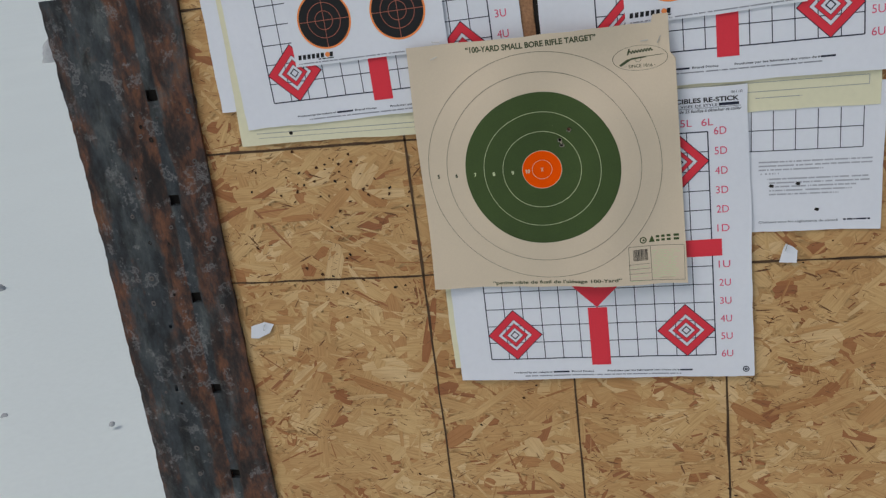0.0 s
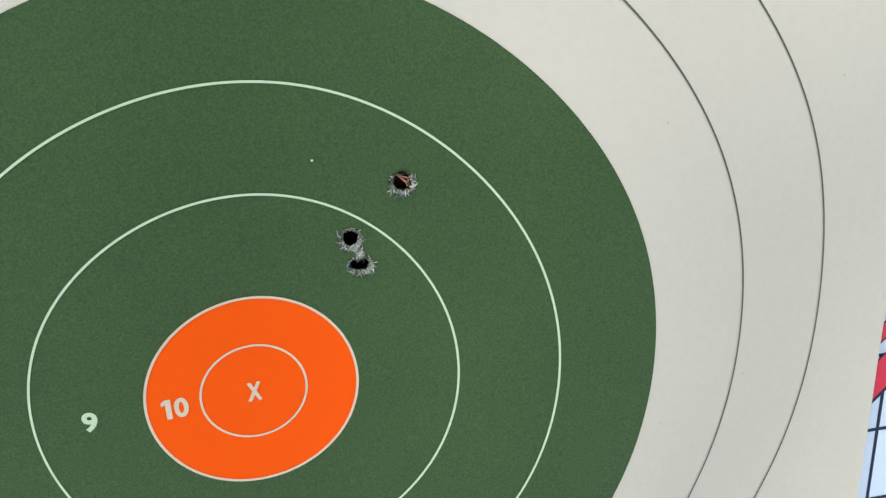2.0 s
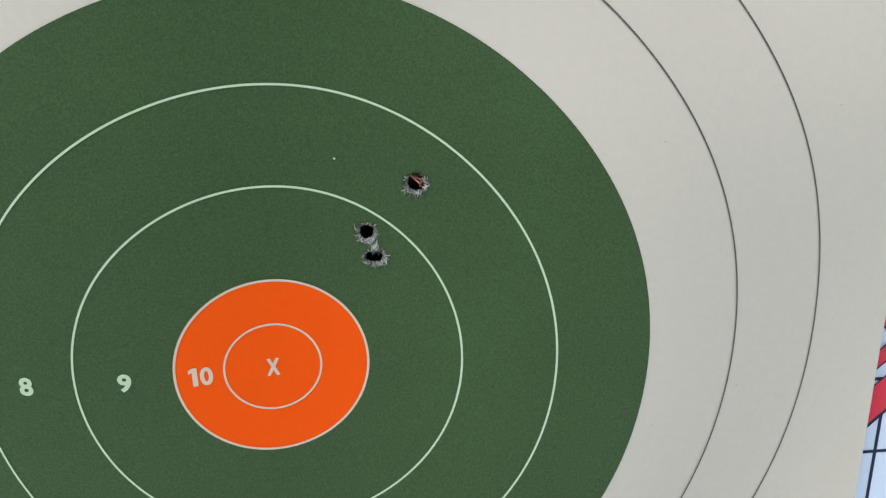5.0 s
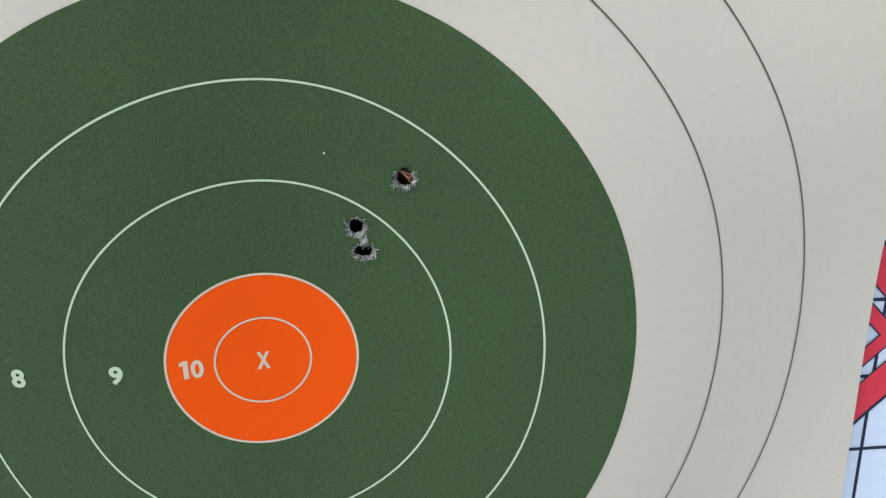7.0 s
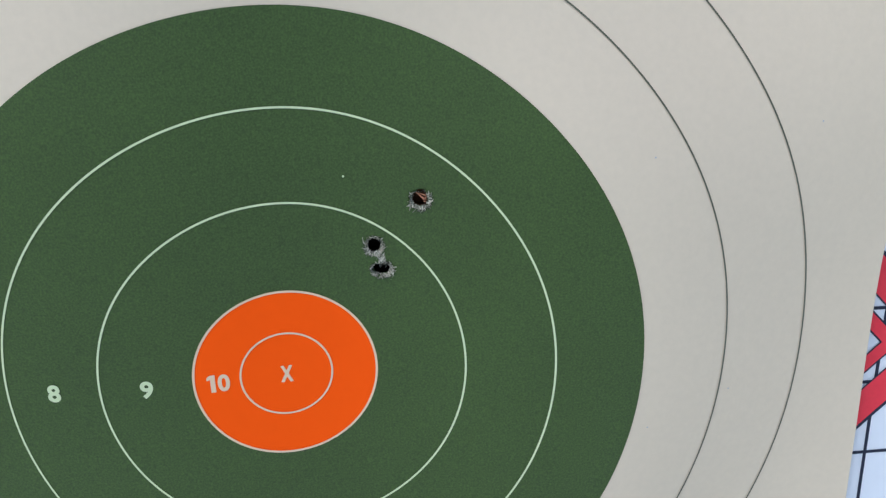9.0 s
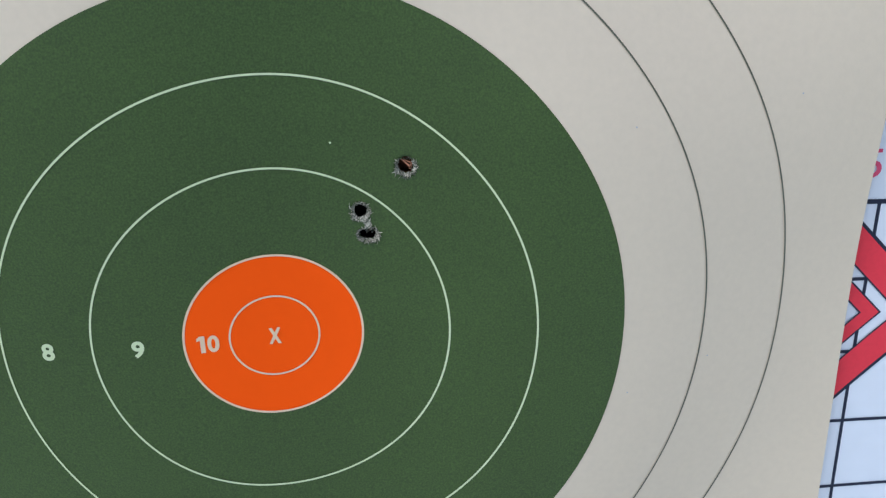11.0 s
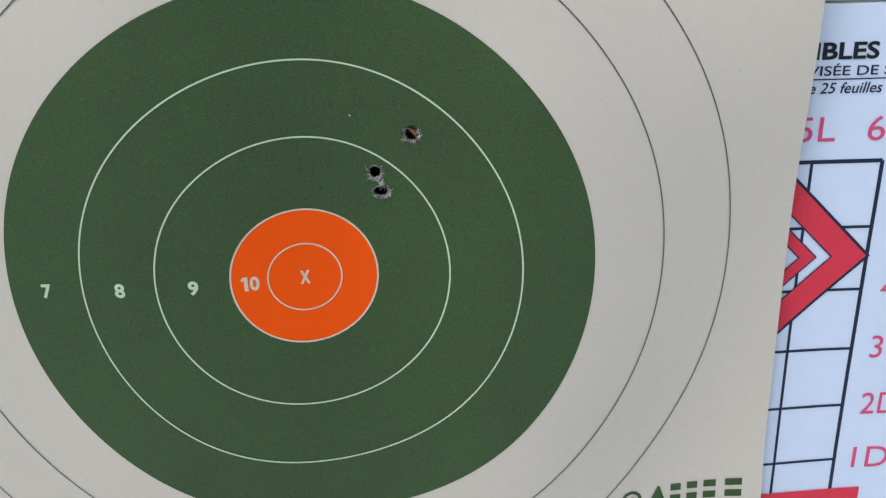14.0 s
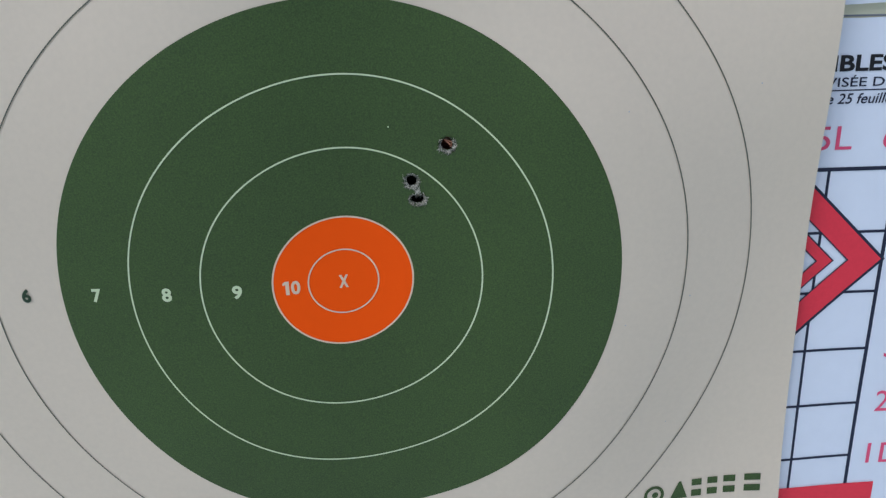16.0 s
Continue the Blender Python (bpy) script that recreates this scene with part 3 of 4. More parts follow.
def sight_sheet(x, z, y, turn, seed, label, words=True, group="sight-in sheets", low=-7.4, right=8.05):
    """A sixteen inch white sheet: a grid of twelve by twelve, diamonds, red bars and the scale letters."""
    sh = thing("target_sheet", label, "paper target", x, y, z, turn, group)
    rel = ripple(seed, 0.0036)
    C = 1.017
    lift("sheet", Flat().rect(-7.95, right, low, 8.3, 0.25).worn(seed, 0.09), rel, 0, WHITE, sh, thick=0.0003)
    for i in range(13):
        p = (i - 6) * C
        w = 0.045 if 0 < i < 12 else 0.06
        lift("grid_line", Flat().line((p, -6 * C), (p, 6 * C), w), rel, 0.0002, NAVY, sh)
        lift("grid_line", Flat().line((-6 * C, p), (6 * C, p), w), rel, 0.0002, NAVY, sh)
    for sx in (-1, 1):
        for sz in (-1, 1):
            diamond_mark(sh, rel, sx * 4.62, sz * 4.62)
    lift("diamond_band", Flat().diamond(0, 0, 2.0, 3.1, 5), rel, 0.0004, RED, sh)
    for a, b, c, d in ((-0.5, 0.53, -6.55, -3.12), (-0.5, 0.53, 3.12, 6.55), (3.12, 6.6, -0.47, 0.45), (-6.6, -3.12, -0.47, 0.45)):
        lift("red_bar", Flat().rect(a, b, c, d), rel, 0.0004, RED, sh)
    if words:
        for i in range(6):
            lift("scale_mark", Flat().text(str(6 - i) + "D", 6.40, 7.0, (6 - i) * C - 0.18, (6 - i) * C + 0.21), rel, 0.0003, PINK, sh)
            lift("scale_mark", Flat().text(str(6 - i) + "U", 6.40, 6.98, -(6 - i) * C - 0.12, -(6 - i) * C + 0.27), rel, 0.0003, PINK, sh)
        for i, w in ((4, "4L"), (5, "5L"), (6, "6L")):
            lift("scale_mark", Flat().text(w, i * C - 0.28, i * C + 0.28, 6.40, 6.76), rel, 0.0003, PINK, sh)
        lift("heading", Flat().text("CIBLES RE-STICK", 4.64, 7.62, 7.56, 7.80, 0.03), rel, 0.0003, BLACK, sh)
        lift("subheading", Flat().text("VISÉE DE STYLE", 4.86, 6.61, 7.34, 7.51, 0.008).bars(6.68, 7.68, 7.35, 0.14, 1), rel, 0.0003, NAVY, sh)
        lift("subheading", Flat().text("de 25 feuilles à détacher et coller", 4.80, 7.74, 7.09, 7.245, 0.01, 0.2).line((4.78, 7.29), (7.72, 7.29), 0.018), rel, 0.0003, NAVY, sh)
        lift("sheet_number", Flat().text("46110", 7.25, 7.8, 7.92, 8.05), rel, 0.0003, NAVY, sh)
        lift("round_mark", Flat().ring(7.62, -6.98, 0.12, 0.17, 24).ring(7.62, -6.98, 0.02, 0.08, 12), rel, 0.0003, NAVY, sh)
    words_row = Flat().text("Produced by the makers of", -4.9, -2.75, -7.03, -6.89, 0.012).bars(-2.68, -1.75, -7.0, 0.09, 1).text("Brand Notes", -1.68, -0.45, -7.0, -6.89, 0.012)
    words_row.text("Produites par les fabricants des notes de", 0.3, 4.0, -7.03, -6.89, 0.012).bars(4.07, 4.9, -7.0, 0.09, 2)
    lift("printed_line", words_row, rel, 0.0003, NAVY, sh)
    lift("small_print", Flat().bars(-4.3, 4.3, -7.2, 0.06, 20, seed + 2), rel, 0.0003, GREY_INK, sh)
    return sh


def circle_sheet(x, z, y, turn, seed, label, shift=0.0):
    """A letter-size sheet of black round bulls with orange edges; x, z is its lower left corner."""
    sh = thing("bullseye_sheet", label, "paper target", x, y, z, turn, "black bull sheets")
    rel = ripple(seed, 0.0017)
    lift("sheet", Flat().rect(0, 8.3, 0, 11.0, 0.25).worn(seed, 0.05), rel, 0, WHITE, sh, thick=0.0003)
    for cz in (2.22 + shift * 0.4, 5.4, 8.6):
        for cx in (1.98 + shift, 5.94 + shift):
            lift("bull_edge", Flat().ring(cx, cz, 1.37, 1.46, 64), rel, 0.0004, HALO, sh)
            lift("bull", Flat().ring(cx, cz, 0.0, 1.37, 64, 4), rel, 0.0003, BLACK, sh)
            lift("bull_cross", Flat().ring(cx, cz, 0.46, 0.49, 48).ring(cx, cz, 0.88, 0.91, 48).line((cx - 1.37, cz), (cx + 1.37, cz), 0.03).line((cx, cz - 1.37), (cx, cz + 1.37), 0.03), rel, 0.0005, FINE_RED, sh)
    for i in range(8):
        if i != 6:
            a = 0.2 + i * 0.25
            blocks = Flat().patch(((a, 0.36), (a + 0.17, 0.36), (a + 0.205, 0.60), (a + 0.035, 0.60)))
            lift("maker_mark", blocks, rel, 0.0003, BLACK, sh)
    lift("maker_line", Flat().bars(1.3, 2.2, 0.27, 0.05, 3, 3), rel, 0.0003, BLACK, sh)
    lift("maker_mark_dot", Flat().ring(1.84, 0.48, 0.0, 0.13, 24).ring(1.84, 0.48, 0.0, 0.05, 12), rel, 0.0004, HALO, sh)
    lift("small_print", Flat().bars(0.2, 8.1, 0.12, 0.055, 26, seed), rel, 0.0003, GREY_INK, sh)
    return sh


def plain_sheet(name, x0, x1, z0, z1, y, turn, seed, mat, label):
    sh = thing(name, label, "paper", (x0 + x1) / 2, y, (z0 + z1) / 2, turn)
    w, h = (x1 - x0) / 2, (z1 - z0) / 2
    rel = ripple(seed, 0.0016)
    lift("sheet", Flat().rect(-w, w, -h, h, 0.25).worn(seed, 0.08), rel, 0, mat, sh, thick=0.0003)
    return sh, rel, w, h


# sheets stapled one over another, the hindmost first
plain_sheet("loose_sheet", -17.35, -1.2, 4.2, 19.5, 0.0032, 0.0, 41, WHITE, "plain white sheet sticking out behind the other sheets")
pad, rel, w, h = plain_sheet("cream_sheet", -16.4, -0.9, 2.2, 18.0, 0.0022, -0.4, 42, CREAM, "cream backing sheet with thin printed lines, pierced once")
lift("printed_line", Flat().line((-w + 0.9, -h + 0.62), (w - 1, -h + 0.66), 0.03).line((-w + 1, -h + 0.36), (w - 3, -h + 0.4), 0.02), rel, 0.0002, GREY_INK, pad)
lift("bullet_hole", Flat().ring(-w + 2.9, -h + 0.55, 0.0, 0.11, 9), rel, 0.0003, DEEP_SHADE, pad)
sight_sheet(-8.22, 10.74, 0.001, 1.6, 3, "white sight-in grid sheet with red diamonds under a bullseye sheet", right=7.66)
circle_sheet(-12.52, 6.27, -0.0029, 1.5, 5, "white sheet of black orange-rimmed bullseyes over a grid sheet")

pad, rel, w, h = plain_sheet("instruction_sheet", 0.9, 16.4, -4.2, 3.2, 0.0032, -1.0, 44, WHITE, "white instruction sheet with small grey print and three bullet holes")
for i in range(6):
    lift("grid_line", Flat().line((1.65 + i * 1.03, 0.5), (1.65 + i * 1.03, 2.5), 0.04), rel, 0.0002, NAVY, pad)
for z in (1.56, 0.52):
    lift("grid_line", Flat().line((0.4, z), (6.8, z - 0.02), 0.04), rel, 0.0002, NAVY, pad)
p = Flat()
for i, (a, b) in enumerate(((2.0, 7.3), (2.0, 7.3), (2.0, 5.2), (2.0, 3.0), (2.4, 7.2), (2.5, 7.2), (2.5, 6.6), (2.5, 6.4), (2.5, 5.8))):
    p.bars(a, b, -0.10 - i * 0.2 - (0.08 if i > 3 else 0), 0.075, 14, 60 + i)
lift("small_print", p, rel, 0.0002, FAINT_INK, pad)
lift("safety_line", Flat().text("Obéissez tous les règlements de sûreté", 2.0, 5.75, -3.28, -3.12).bars(6.0, 7.3, -3.2, 0.08, 5, 9), rel, 0.0002, NAVY, pad)
for x, z in ((2.6, -1.3), (3.85, -1.22), (4.75, -2.6)):
    lift("bullet_hole", Flat().ring(x, z, 0.0, 0.085, 7).patch(((x - 0.13, z - 0.02), (x + 0.08, z - 0.1), (x + 0.13, z + 0.05), (x - 0.05, z + 0.1))), rel, 0.0003, DEEP_SHADE, pad)
pad, rel, w, h = plain_sheet("cream_strip", 0.9, 16.2, 2.0, 5.0, 0.0019, -0.6, 45, CREAM, "cream pad strip showing between white sheets")
lift("printed_line", Flat().line((-w, -0.55), (w - 0.5, -0.5), 0.025).line((-w, -0.1), (w - 0.5, -0.05), 0.025).line((w - 0.5, -0.52), (w - 0.5, -0.05), 0.025).bars(2.0, 4.2, -0.85, 0.03, 4, 8), rel, 0.0002, GREY_INK, pad)
plain_sheet("loose_sheet", 0.45, 14.0, 5.2, 19.0, 0.0016, 0.0, 47, WHITE, "plain white sheet with its edge showing behind a grid sheet")
sight_sheet(9.3, 11.36, 0.0004, 0.2, 7, "white sight-in grid sheet with red bars, above a cream strip", low=-7.8)
circle_sheet(4.63, 6.69, -0.0034, 2.5, 8, "white sheet of black bullseyes with a dark maker's mark", shift=0.3)

plain_sheet("cream_sheet", -6.1, 9.6, -11.6, 2.9, 0.0028, -0.2, 46, CREAM, "cream backing sheet peeking out behind a grid sheet")
sight_sheet(2.17, -4.91, 0.001, 0.15, 9, "white sight-in grid sheet half hidden under the round target")

# a strip of dark wood between the upper sheets
bm = bmesh.new()
bmesh.ops.create_cube(bm, size=1.0)
for v in bm.verts:
    v.co = (v.co.x * 0.66 * IN, v.co.y * 0.003, v.co.z * 9 * IN)
bmesh.ops.subdivide_edges(bm, edges=[e for e in bm.edges if abs(e.verts[0].co.z - e.verts[1].co.z) > 0.1], cuts=24)
for v in bm.verts:
    v.co.x += 0.0012 * noise.noise((v.co.z * 60, v.co.x * 50, 1))
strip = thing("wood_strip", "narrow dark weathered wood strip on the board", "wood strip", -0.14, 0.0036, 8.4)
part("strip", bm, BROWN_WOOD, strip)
# the shaded gap right of the strip, put in as a dark band
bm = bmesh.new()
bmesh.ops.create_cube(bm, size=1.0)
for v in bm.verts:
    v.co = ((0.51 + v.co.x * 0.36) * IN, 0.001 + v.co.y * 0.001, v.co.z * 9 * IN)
part("gap_shade", bm, DEEP_SHADE, strip, "dark band standing in for the shaded gap beside the strip")


def scrap(x, z, pts, label, staple_at, y=0.0046):
    sc = thing("paper_scrap", label, "paper scrap", x, y, z, group="torn paper scraps")
    f = Flat()
    cx, cz = sum(p[0] for p in pts) / len(pts), sum(p[1] for p in pts) / len(pts)
    f.v = [(cx, cz)] + list(pts)
    f.f = [(0, i + 1, (i + 1) % len(pts) + 1) for i in range(len(pts))]
    lift("scrap", f, ripple(x, 0.004, 0.7), 0.0006, WHITE, sc, thick=0.0003)
    bm = bmesh.new()
    a, b = staple_at
    wire(bm, [(a * IN, 0.0, b * IN), (a * IN, -0.0052, b * IN), ((a + 0.1) * IN, -0.0056, (b + 0.35) * IN), ((a + 0.1) * IN, 0.0, (b + 0.35) * IN)], 0.0006)
    part("staple", bm, STAPLE, sc)


scrap(12.0, -5.42, [(-0.45, -0.5), (0.4, -0.55), (0.45, 0.1), (0.2, 0.35), (-0.12, 0.5), (-0.25, 0.2)], "torn white paper corner held by a staple", (-0.15, 0.15))
scrap(-17.6, -8.85, [(-0.75, -0.5), (-0.3, -0.55), (0.5, -0.2), (0.85, 0.35), (0.3, 0.5), (-0.6, 0.25)], "small torn white paper scrap stapled to the board", (0.2, 0.0))

scrap(0.04, 9.49, [(-0.45, -0.3), (-0.1, -0.36), (0.38, -0.3), (0.42, 0.5), (-0.4, 0.55)], "torn white paper corner stapled over the wood strip", (-0.2, -0.05), 0.0012)


# ---- lumps added for grey smudges on the snow behind ----
def snow_lump(name, label, category, x, y, z, size, mat, seed):
    """A lumpy half-buried block."""
    bm = bmesh.new()
    bmesh.ops.create_icosphere(bm, subdivisions=4, radius=1.0)
    for v in bm.verts:
        d = v.co.normalized()
        v.co = d * (1 + 0.28 * noise.noise(d * 1.3 + Vector((seed, 0, 0))) + 0.08 * noise.noise(d * 5 + Vector((0, seed, 0))))
        v.co = Vector((v.co.x * size[0], v.co.y * size[1], v.co.z * size[2]))
    me = bpy.data.meshes.new(name)
    bm.to_mesh(me)
    bm.free()
    me.polygons.foreach_set("use_smooth", [True] * len(me.polygons))
    me.materials.append(mat)
    ob = new(name, me)
    ob.location = (x, y, z)
    tagged(ob, label, category)


# boulder: a made-up lump standing in for a soft grey smear beside the blade
snow_lump("boulder", "grey lump standing in for a soft smear on the snow", "boulder", -12.62, 18.0, 0.0, (0.5, 0.7, 0.55), SMUDGE_GREY, 3)
# clods: small grey lumps in place of smudges and a dent in the snow
for i, (x, y, r) in enumerate(((-3.87, 3.53, 0.035), (-2.13, 1.884, 0.012), (-2.69, 1.95, 0.018))):
    snow_lump("smudge_lump", "small grey lump standing in for a smudge on the snow", "clod", x, y, -0.01, (r, r, r * 0.8), SMUDGE_GREY, 7 + i)


# ---- the round target ----
BULGE = [   # how far the card stands off, in millimetres, on a lattice two inches apart
    [-2.3, -1.7, 3.4, 1.2, -3.2, -9.4, -1.8, -2.0],
    [0.2, 0.4, 4.7, -5.7, 10.8, -3.9, 8.1, -6.2],
    [6.8, 1.1, 1.0, -15.3, 9.5, -22.1, 16.0, 0.1],
    [2.5, -9.8, 4.4, -5.3, 13.0, -10.1, -3.4, -3.0],
    [5.8, -1.4, 7.6, -15.4, 3.9, 2.1, -0.8, 12.0],
    [-6.1, -4.6, -7.8, -4.6, 14.6, -29.6, -1.2, -8.9],
    [-3.9, 9.8, 5.3, -12.4, 7.3, 5.3, 29.1, -12.2],
    [-3.5, -4.0, 2.1, -3.4, -4.3, -12.5, -3.9, -3.8]]
LATTICE = [-7 + 2 * i for i in range(8)]


def card_relief(x, z):
    y = np.full(len(x), -0.010)
    for row, cz in zip(BULGE, LATTICE):
        for h, cx in zip(row, LATTICE):
            y += 0.001 * h * np.exp(-((x - cx) ** 2 + (z - cz) ** 2) / (2 * 2.0 ** 2))
    return y


def build_target():
    card = thing("rifle_target", "buff card target with green and orange bull, three bullet holes", "paper target", 0, 0, 0, 0.55)
    holes = [(1.545, 1.962, 0.098), (1.037, 1.449, 0.09), (1.108, 1.177, 0.092)]
    sheet = Flat().patch(((-6.62, -6.44), (6.93, -6.65), (6.92, 6.77), (-6.28, 6.8)), 390, 390)
    # worn outline: a bitten upper corner, slightly waving edges
    sheet.v = [(x - 0.26 * min(max((x - 6.0) / 1.0, 0), 1) * min(max((z - 5.0) / 0.3, 0), 1), z + 0.07 * (noise.noise((x * 0.6, z * 0.6, 4)) if abs(z) > 6.3 else 0)) for x, z in sheet.v]
    sheet.v = [(x, z + 0.38 * min(max((x - 5.88) / 0.08, 0), 1) * min(max((z - 6.3) / 0.42, 0), 1)) for x, z in sheet.v]
    lift("card", sheet, card_relief, 0, BUFF, card, thick=0.0003, holes=holes)
    lift("green_bull", Flat().ring(0, 0, 1.0, 4.0, 520, 96), card_relief, 0.0002, GREEN, card, holes=holes)
    lift("orange_centre", Flat().ring(0, 0, 0.0, 1.0, 128, 12), card_relief, 0.00025, ORANGE, card)
    for r, w in ((0.5, 0.022), (1.0, 0.026), (2.0, 0.023), (3.0, 0.023)):
        lift("score_ring", Flat().ring(0, 0, r - w / 2, r + w / 2, 256), card_relief, 0.0004, RING_PEACH if r < 1.5 else RING_PALE, card, "thin pale score ring")
    for r in (5.0, 6.0):
        lift("score_ring", Flat().ring(0, 0, r - 0.009, r + 0.009, 256), card_relief, 0.0003, RING_DARK, card, "thin dark score ring")
    lift("score_number", Flat().text("X", -0.068, 0.068, -0.105, 0.105, 0.05), card_relief, 0.0004, RING_PEACH, card)
    for s, x, w in (("0", -0.682, 0.066), ("9", -1.50, 0.07), ("8", -2.495, 0.07), ("7", -3.50, 0.066)):
        lift("score_number", Flat().text(s, x - w, x + w, -0.128, 0.088, 0.036), card_relief, 0.0004, RING_PEACH if x > -1 else RING_PALE, card)
    lift("score_number", Flat().rect(-0.825, -0.772, -0.128, 0.088).patch(((-0.862, 0.02), (-0.825, 0.036), (-0.825, 0.088), (-0.862, 0.06))), card_relief, 0.0004, RING_PEACH, card)
    for s, x in (("6", -4.52), ("5", -5.51)):
        lift("score_number", Flat().text(s, x - 0.066, x + 0.066, -0.125, 0.095, 0.04), card_relief, 0.0004, INK_GREEN, card)
    lift("title", Flat().text("“100-YARD SMALL BORE RIFLE TARGET”", -3.27, 3.23, 6.225, 6.53, 0.03), card_relief, 0.0003, EMBLEM, card)
    lift("lower_title", Flat().text("“petite cible de fusil de l'alésage 100-Yard”", -3.36, 3.58, -6.42, -6.17, 0.02), card_relief, 0.0003, EMBLEM, card)
    # oval emblem with a long gun, its script as a plain stroke
    lx, lz = 5.25, 5.11
    em = Flat().ring(lx, lz, 1.30, 1.325, 96, 1, 0.46)
    lift("emblem_oval", em, card_relief, 0.0003, RING_DARK, card)
    gun = Flat().line((lx - 0.45, lz + 0.0), (lx + 1.12, lz + 0.11), 0.022).line((lx - 0.6, lz - 0.06), (lx + 0.3, lz + 0.035), 0.055)
    gun.patch(((lx - 1.02, lz - 0.27), (lx - 0.94, lz - 0.35), (lx - 0.45, lz - 0.09), (lx - 0.62, lz - 0.03)))
    gun.ring(lx - 0.1, lz - 0.09, 0.13, 0.15, 32, 1, 0.7)
    lift("emblem_gun", gun, card_relief, 0.0003, EMBLEM, card)
    script = Flat()
    script.patch(((lx - 0.62, lz + 0.17), (lx - 0.54, lz + 0.17), (lx - 0.45, lz + 0.47), (lx - 0.53, lz + 0.47)))
    for i in range(40):
        u, w = i / 40, (i + 1) / 40
        wave = [(lx - 0.5 + 1.12 * q, lz + 0.29 + 0.09 * q + 0.075 * math.sin(q * 50)) for q in (u, w)]
        script.line(wave[0], wave[1], 0.05)
    lift("emblem_script", script, card_relief, 0.0003, EMBLEM, card)
    lift("emblem_words", Flat().text("·· SINCE 1816 ··", lx - 0.75, lx + 0.75, lz - 0.46, lz - 0.30), card_relief, 0.0003, EMBLEM, card)
    # maker's mark: a roundel and five slanting blocks
    lift("maker_mark", Flat().ring(4.80, -4.24, 0.12, 0.175, 32).ring(4.82, -4.24, 0.0, 0.055, 16), card_relief, 0.0003, GREEN, card, "green maker's mark in plain shapes")
    for i, w in enumerate((0.30, 0.17, 0.17, 0.20, 0.27)):
        x, z = (5.08, 5.45, 5.72, 5.99, 6.34)[i], -4.37 + 0.01 * i
        mark = Flat().patch(((x, z), (x + w, z), (x + w * 0.62, z + 0.32), (x + w * 0.5, z + 0.32))) if i == 0 else Flat().rect(x, x + w, z, z + 0.12).rect(x, x + w, z + 0.2, z + 0.32)
        lift("maker_mark", mark, card_relief, 0.0003, GREEN, card, "green maker's mark in plain shapes")
    box = Flat()
    for p, q in (((4.04, -4.54), (6.84, -4.6)), ((4.02, -6.35), (6.80, -6.45)), ((4.02, -6.35), (4.04, -4.54)), ((6.80, -6.45), (6.84, -4.6)), ((5.14, -6.39), (5.14, -4.56))):
        box.line(p, q, 0.02)
    for i in range(3):
        box.line((3.98, -5.5 - i * 0.25), (5.1, -5.5 - i * 0.25), 0.015)
    lift("label_box", box, card_relief, 0.0003, RING_DARK, card)
    bars = Flat()
    rng = random.Random(4)
    x = 4.25
    while x < 4.98:
        w = rng.choice((0.012, 0.02, 0.032))
        bars.rect(x, x + w, -5.32, -4.72)
        x += w + rng.choice((0.014, 0.025))
    lift("bar_code", bars, card_relief, 0.0003, BLACK, card)
    pr = Flat()
    for i in range(15):
        pr.bars(5.18, 6.7 - 0.3 * rng.random(), -4.85 - i * 0.1, 0.035, 9, i + 20)
    for i in range(4):
        pr.bars(4.05, 5.0, -5.66 - i * 0.25, 0.035, 5, i + 50)
    lift("small_print", pr, card_relief, 0.00025, RING_PALE, card, "faint small print")
    for sx, sz in ((4.1, -0.9), (5.1, -0.55), (4.0, 2.35), (-4.7, 2.9), (4.9, -2.8), (-2.0, -5.2), (5.9, 2.6), (-5.4, -3.9)):
        lift("speck", Flat().ring(sx, sz, 0.0, 0.010, 7), card_relief, 0.0004, FAINT_INK, card)

    lift("speck", Flat().ring(0.75, 2.24, 0.0, 0.012, 7), card_relief, 0.0004, RING_PALE, card)

    # bullet holes: a dark throat, torn fibres round the rim
    def yat(x, z):
        return float(card_relief(np.array([x]), np.array([z]))[0])
    # half width and half height of each throat; where its torn fringe is thick or long
    shapes = ((0.092, 0.086), (0.078, 0.088), (0.098, 0.068))

    def fringe(k, a):
        """How much torn paper stands at an angle of a hole, nought to one."""
        up = math.sin(a)
        if k == 0:
            return 0.04 if up > 0.62 else 0.75 - 0.35 * up
        if k == 1:
            return 0.9 if abs(a - 3.3) < 0.4 or a > 5.0 else 0.55
        return 1.0 if a < 0.55 or a > 5.9 else 0.8 if up < 0 else 0.6
    for k, (hx, hz, r) in enumerate(holes):
        rng = random.Random(80 + k)
        sx, sz = shapes[k]
        y0 = yat(hx, hz)
        bm = bmesh.new()
        rings = []
        for j in range(9):
            ring = []
            for i in range(72):
                a = i * math.pi / 36
                ragged = 1 + 0.18 * noise.noise((math.cos(a) * 1.5, math.sin(a) * 1.5, k * 3.1)) + 0.16 * noise.noise((math.cos(a) * 6, math.sin(a) * 6, k * 5.7))
                u = (j / 8) ** 1.5
                x = hx + (sx * ragged * (1 - u) + 2.2 * r * u) * math.cos(a)
                z = hz + (sz * ragged * (1 - u) + 2.2 * r * u) * math.sin(a)
                ring.append(bm.verts.new((x * IN, yat(x, z) - 0.00025 + 0.0015 * math.exp(-u * 2.4 * r / 0.022), z * IN)))
            rings.append(ring)
        for a, b in zip(rings, rings[1:]):
            for i in range(72):
                bm.faces.new((a[i], b[i], b[(i + 1) % 72], a[(i + 1) % 72]))
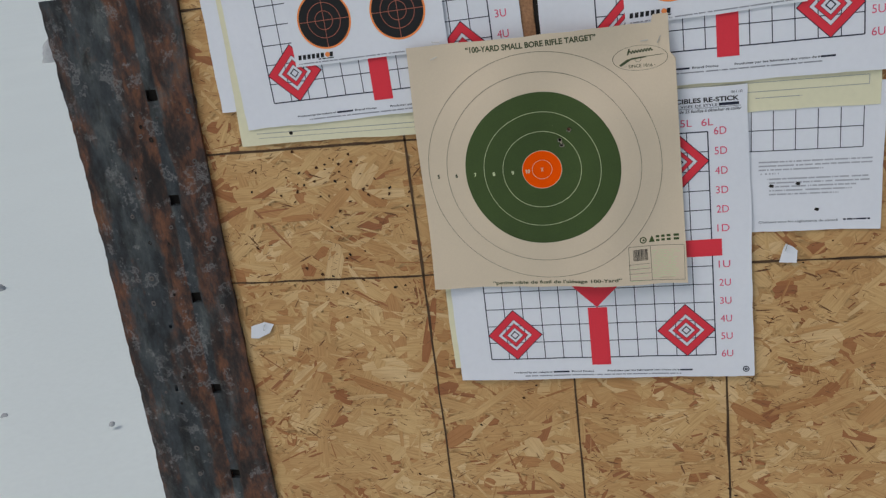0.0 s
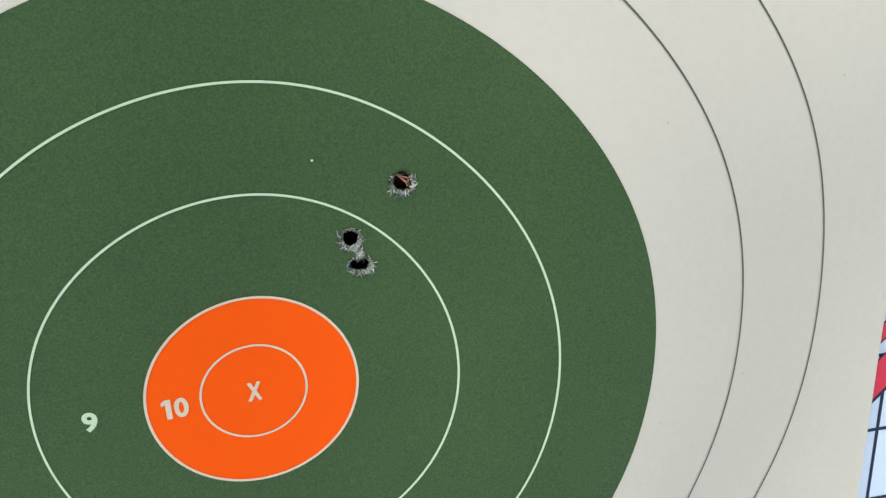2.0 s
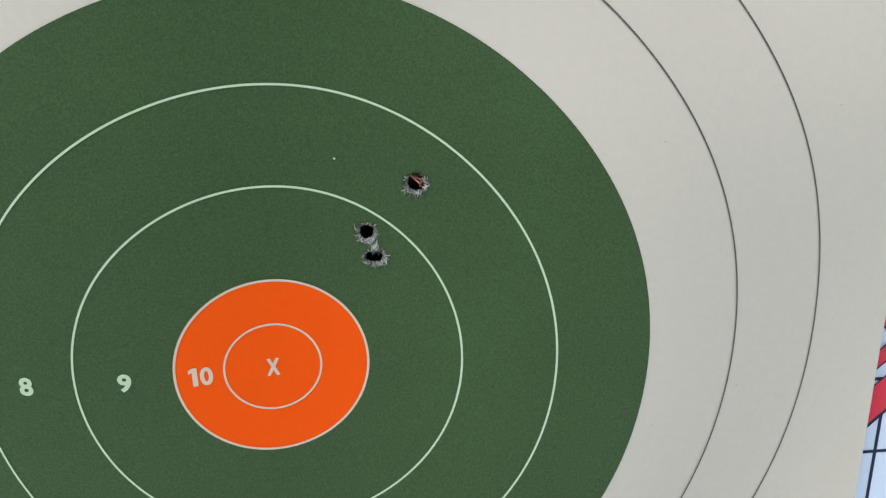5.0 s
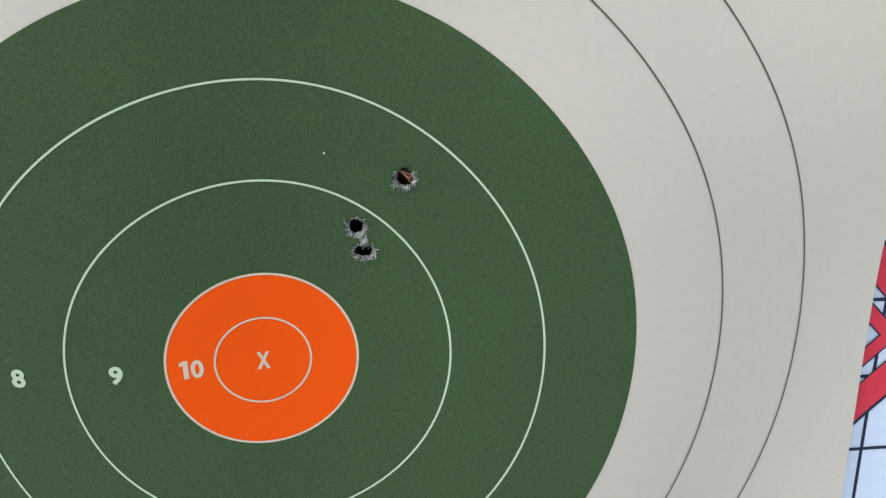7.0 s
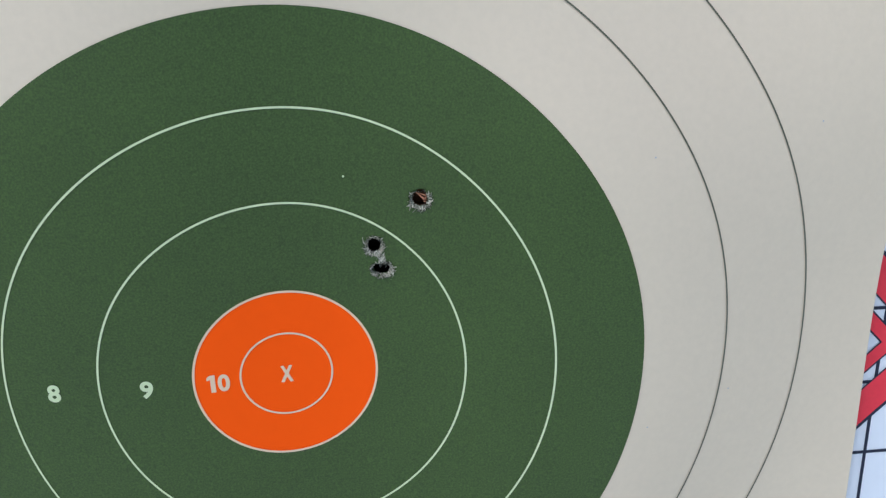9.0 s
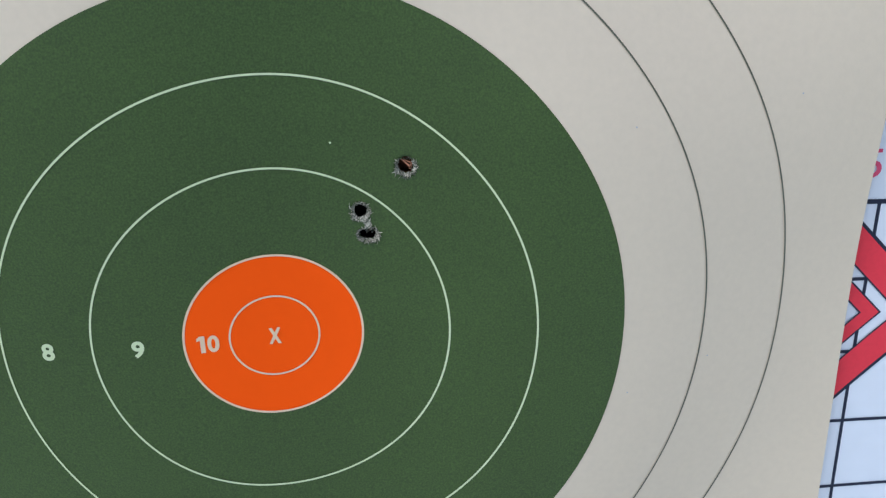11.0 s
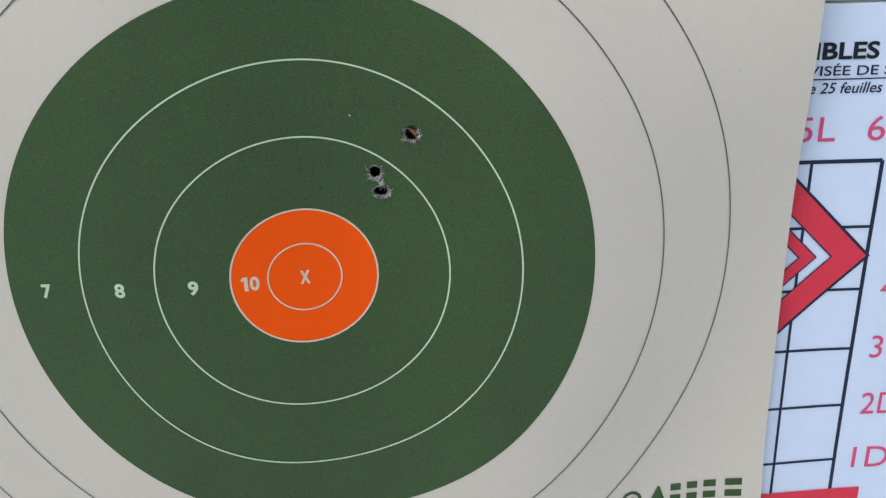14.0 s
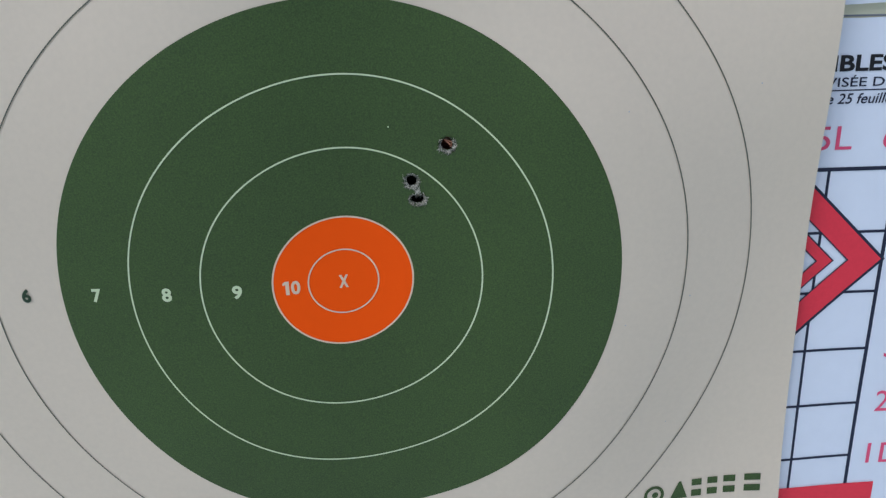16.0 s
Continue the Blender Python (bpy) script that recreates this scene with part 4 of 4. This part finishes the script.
        part("hole_rim", bm, GREEN, card, "dented green edge of a bullet hole", True)
        bm = bmesh.new()
        rings = []
        for d, f in ((0.0016, 1.5), (0.003, 1.35), (0.0075, 1.2)):
            rings.append([bm.verts.new(((hx + r * f * math.cos(a)) * IN, y0 + d, (hz + r * f * math.sin(a)) * IN)) for a in [i * math.pi / 12 for i in range(24)]])
        for a, b in zip(rings, rings[1:]):
            for i in range(24):
                bm.faces.new((a[i], b[i], b[(i + 1) % 24], a[(i + 1) % 24]))
        bm.faces.new(rings[-1])
        hole = part("bullet_hole", bm, BROKEN_WOOD if k == 0 else DEEP_SHADE, card, "round bullet hole with frayed grey rim", True)
        bm = bmesh.new()
        for _ in range(300):
            a = rng.uniform(0, 2 * math.pi)
            much = fringe(k, a) * (0.75 + 0.9 * noise.noise((math.cos(a) * 4, math.sin(a) * 4, k + 9.0)))
            if rng.random() > much + 0.12:
                continue
            f0 = rng.uniform(0.8, 1.15)
            f1 = f0 + rng.uniform(0.08, 0.26) + 0.6 * max(much, 0) * rng.random() ** 2
            wd = rng.uniform(0.003, 0.010)
            lean = rng.uniform(-1.6, 1.6)
            pts = []
            for f, w in ((f0, 0.3), (f1 * 0.5 + f0 * 0.5, 1.0), (f1, 0.15)):
                for side in (-1, 1):
                    aa = a + lean * (f - f0) + side * wd * w / (r * f)
                    out = max(f - 1, 0) * r
                    x, z = hx + (min(f, 1) * sx + out) * math.cos(aa), hz + (min(f, 1) * sz + out) * math.sin(aa)
                    depth = 0.0012 * math.exp(-out / 0.02) + (0.0012 * (1 - f) if f < 1 else 0)
                    pts.append(bm.verts.new((x * IN, yat(x, z) + depth - 0.0005 - 0.0006 * rng.random(), z * IN)))
            bm.faces.new((pts[0], pts[1], pts[3], pts[2]))
            bm.faces.new((pts[2], pts[3], pts[5], pts[4]))
        # a curled scrap of paper inside the throat
        if k == 2:
            for _ in range(14):
                cx, cz = hx + rng.uniform(-0.1, 0.6) * sx, hz + rng.uniform(-0.5, 0.2) * sz
                a, ln = rng.gauss(0.6, 0.5), rng.uniform(0.02, 0.05)
                u, w = math.cos(a) * ln, math.sin(a) * ln * 0.6
                q = ((cx - u, cz - w), (cx + w * 0.5, cz - u * 0.35), (cx + u, cz + w), (cx - w * 0.5, cz + u * 0.35))
                bm.faces.new([bm.verts.new((x * IN, y0 + 0.0035 + 0.001 * rng.random(), z * IN)) for x, z in q])
        part("torn_rim", bm, TORN, hole, "pale torn paper fibres")
        if k == 0:
            bm = bmesh.new()
            for ax, az, bx, bz, w in ((-0.05, 0.075, 0.06, -0.03, 0.012), (0.075, 0.06, 0.045, -0.045, 0.010), (-0.02, 0.06, 0.085, 0.015, 0.009)):
                d = Vector((bx - ax, 0, bz - az))
                o = Vector((-d.z, 0, d.x)).normalized() * w
                p, q = Vector((hx + ax, 0, hz + az)), Vector((hx + bx, 0, hz + bz))
                front = [(v * IN) + Vector((0, y0 + 0.0009, 0)) for v in (p - o * 0.3, q - o, q + o, p + o * 0.3)]
                vs = [bm.verts.new(v) for v in front] + [bm.verts.new(v + Vector((0, 0.0005, 0))) for v in front]
                bm.faces.new(vs[:4])
                for i in range(4):
                    bm.faces.new((vs[i], vs[i + 4], vs[(i + 1) % 4 + 4], vs[(i + 1) % 4]))
            part("wood_splinters", bm, SPLINTER, hole, "reddish wood splinters")
    # torn bridge between the two close holes
    bm = bmesh.new()
    rng = random.Random(91)
    for _ in range(60):
        s = rng.random()
        x, z = 1.06 + 0.055 * s + rng.gauss(0, 0.02), 1.375 - 0.095 * s + rng.gauss(0, 0.008)
        a, ln = rng.gauss(1.4, 0.6), rng.uniform(0.015, 0.05)
        o = (math.cos(a) * ln, math.sin(a) * ln)
        q = [(x - o[0], z - o[1]), (x + o[1] * 0.22, z - o[0] * 0.22), (x + o[0], z + o[1]), (x - o[1] * 0.22, z + o[0] * 0.22)]
        bm.faces.new([bm.verts.new((u * IN, yat(u, w) - 0.0004 - 0.0002 * rng.random(), w * IN)) for u, w in q])
    part("torn_rim", bm, TORN, card, "pale torn fibres between two holes")
    # staples along the top edge
    for sx, sz, ang in ((-4.95, 6.15, 20), (-4.75, 6.95, -6), (5.5, 5.93, 4), (6.2, 5.95, 62)):
        y = yat(sx, min(sz, 6.7))
        bm = bmesh.new()
        c, s = math.cos(radians(ang)) * 0.19, math.sin(radians(ang)) * 0.19
        a, b = ((sx - c) * IN, y - 0.0009, (sz - s) * IN), ((sx + c) * IN, y - 0.0009, (sz + s) * IN)
        wire(bm, [(a[0], y + 0.002, a[2]), a, b, (b[0], y + 0.002, b[2])], 0.0005)
        part("staple", bm, STAPLE, card, "bright wire staple")


build_target()
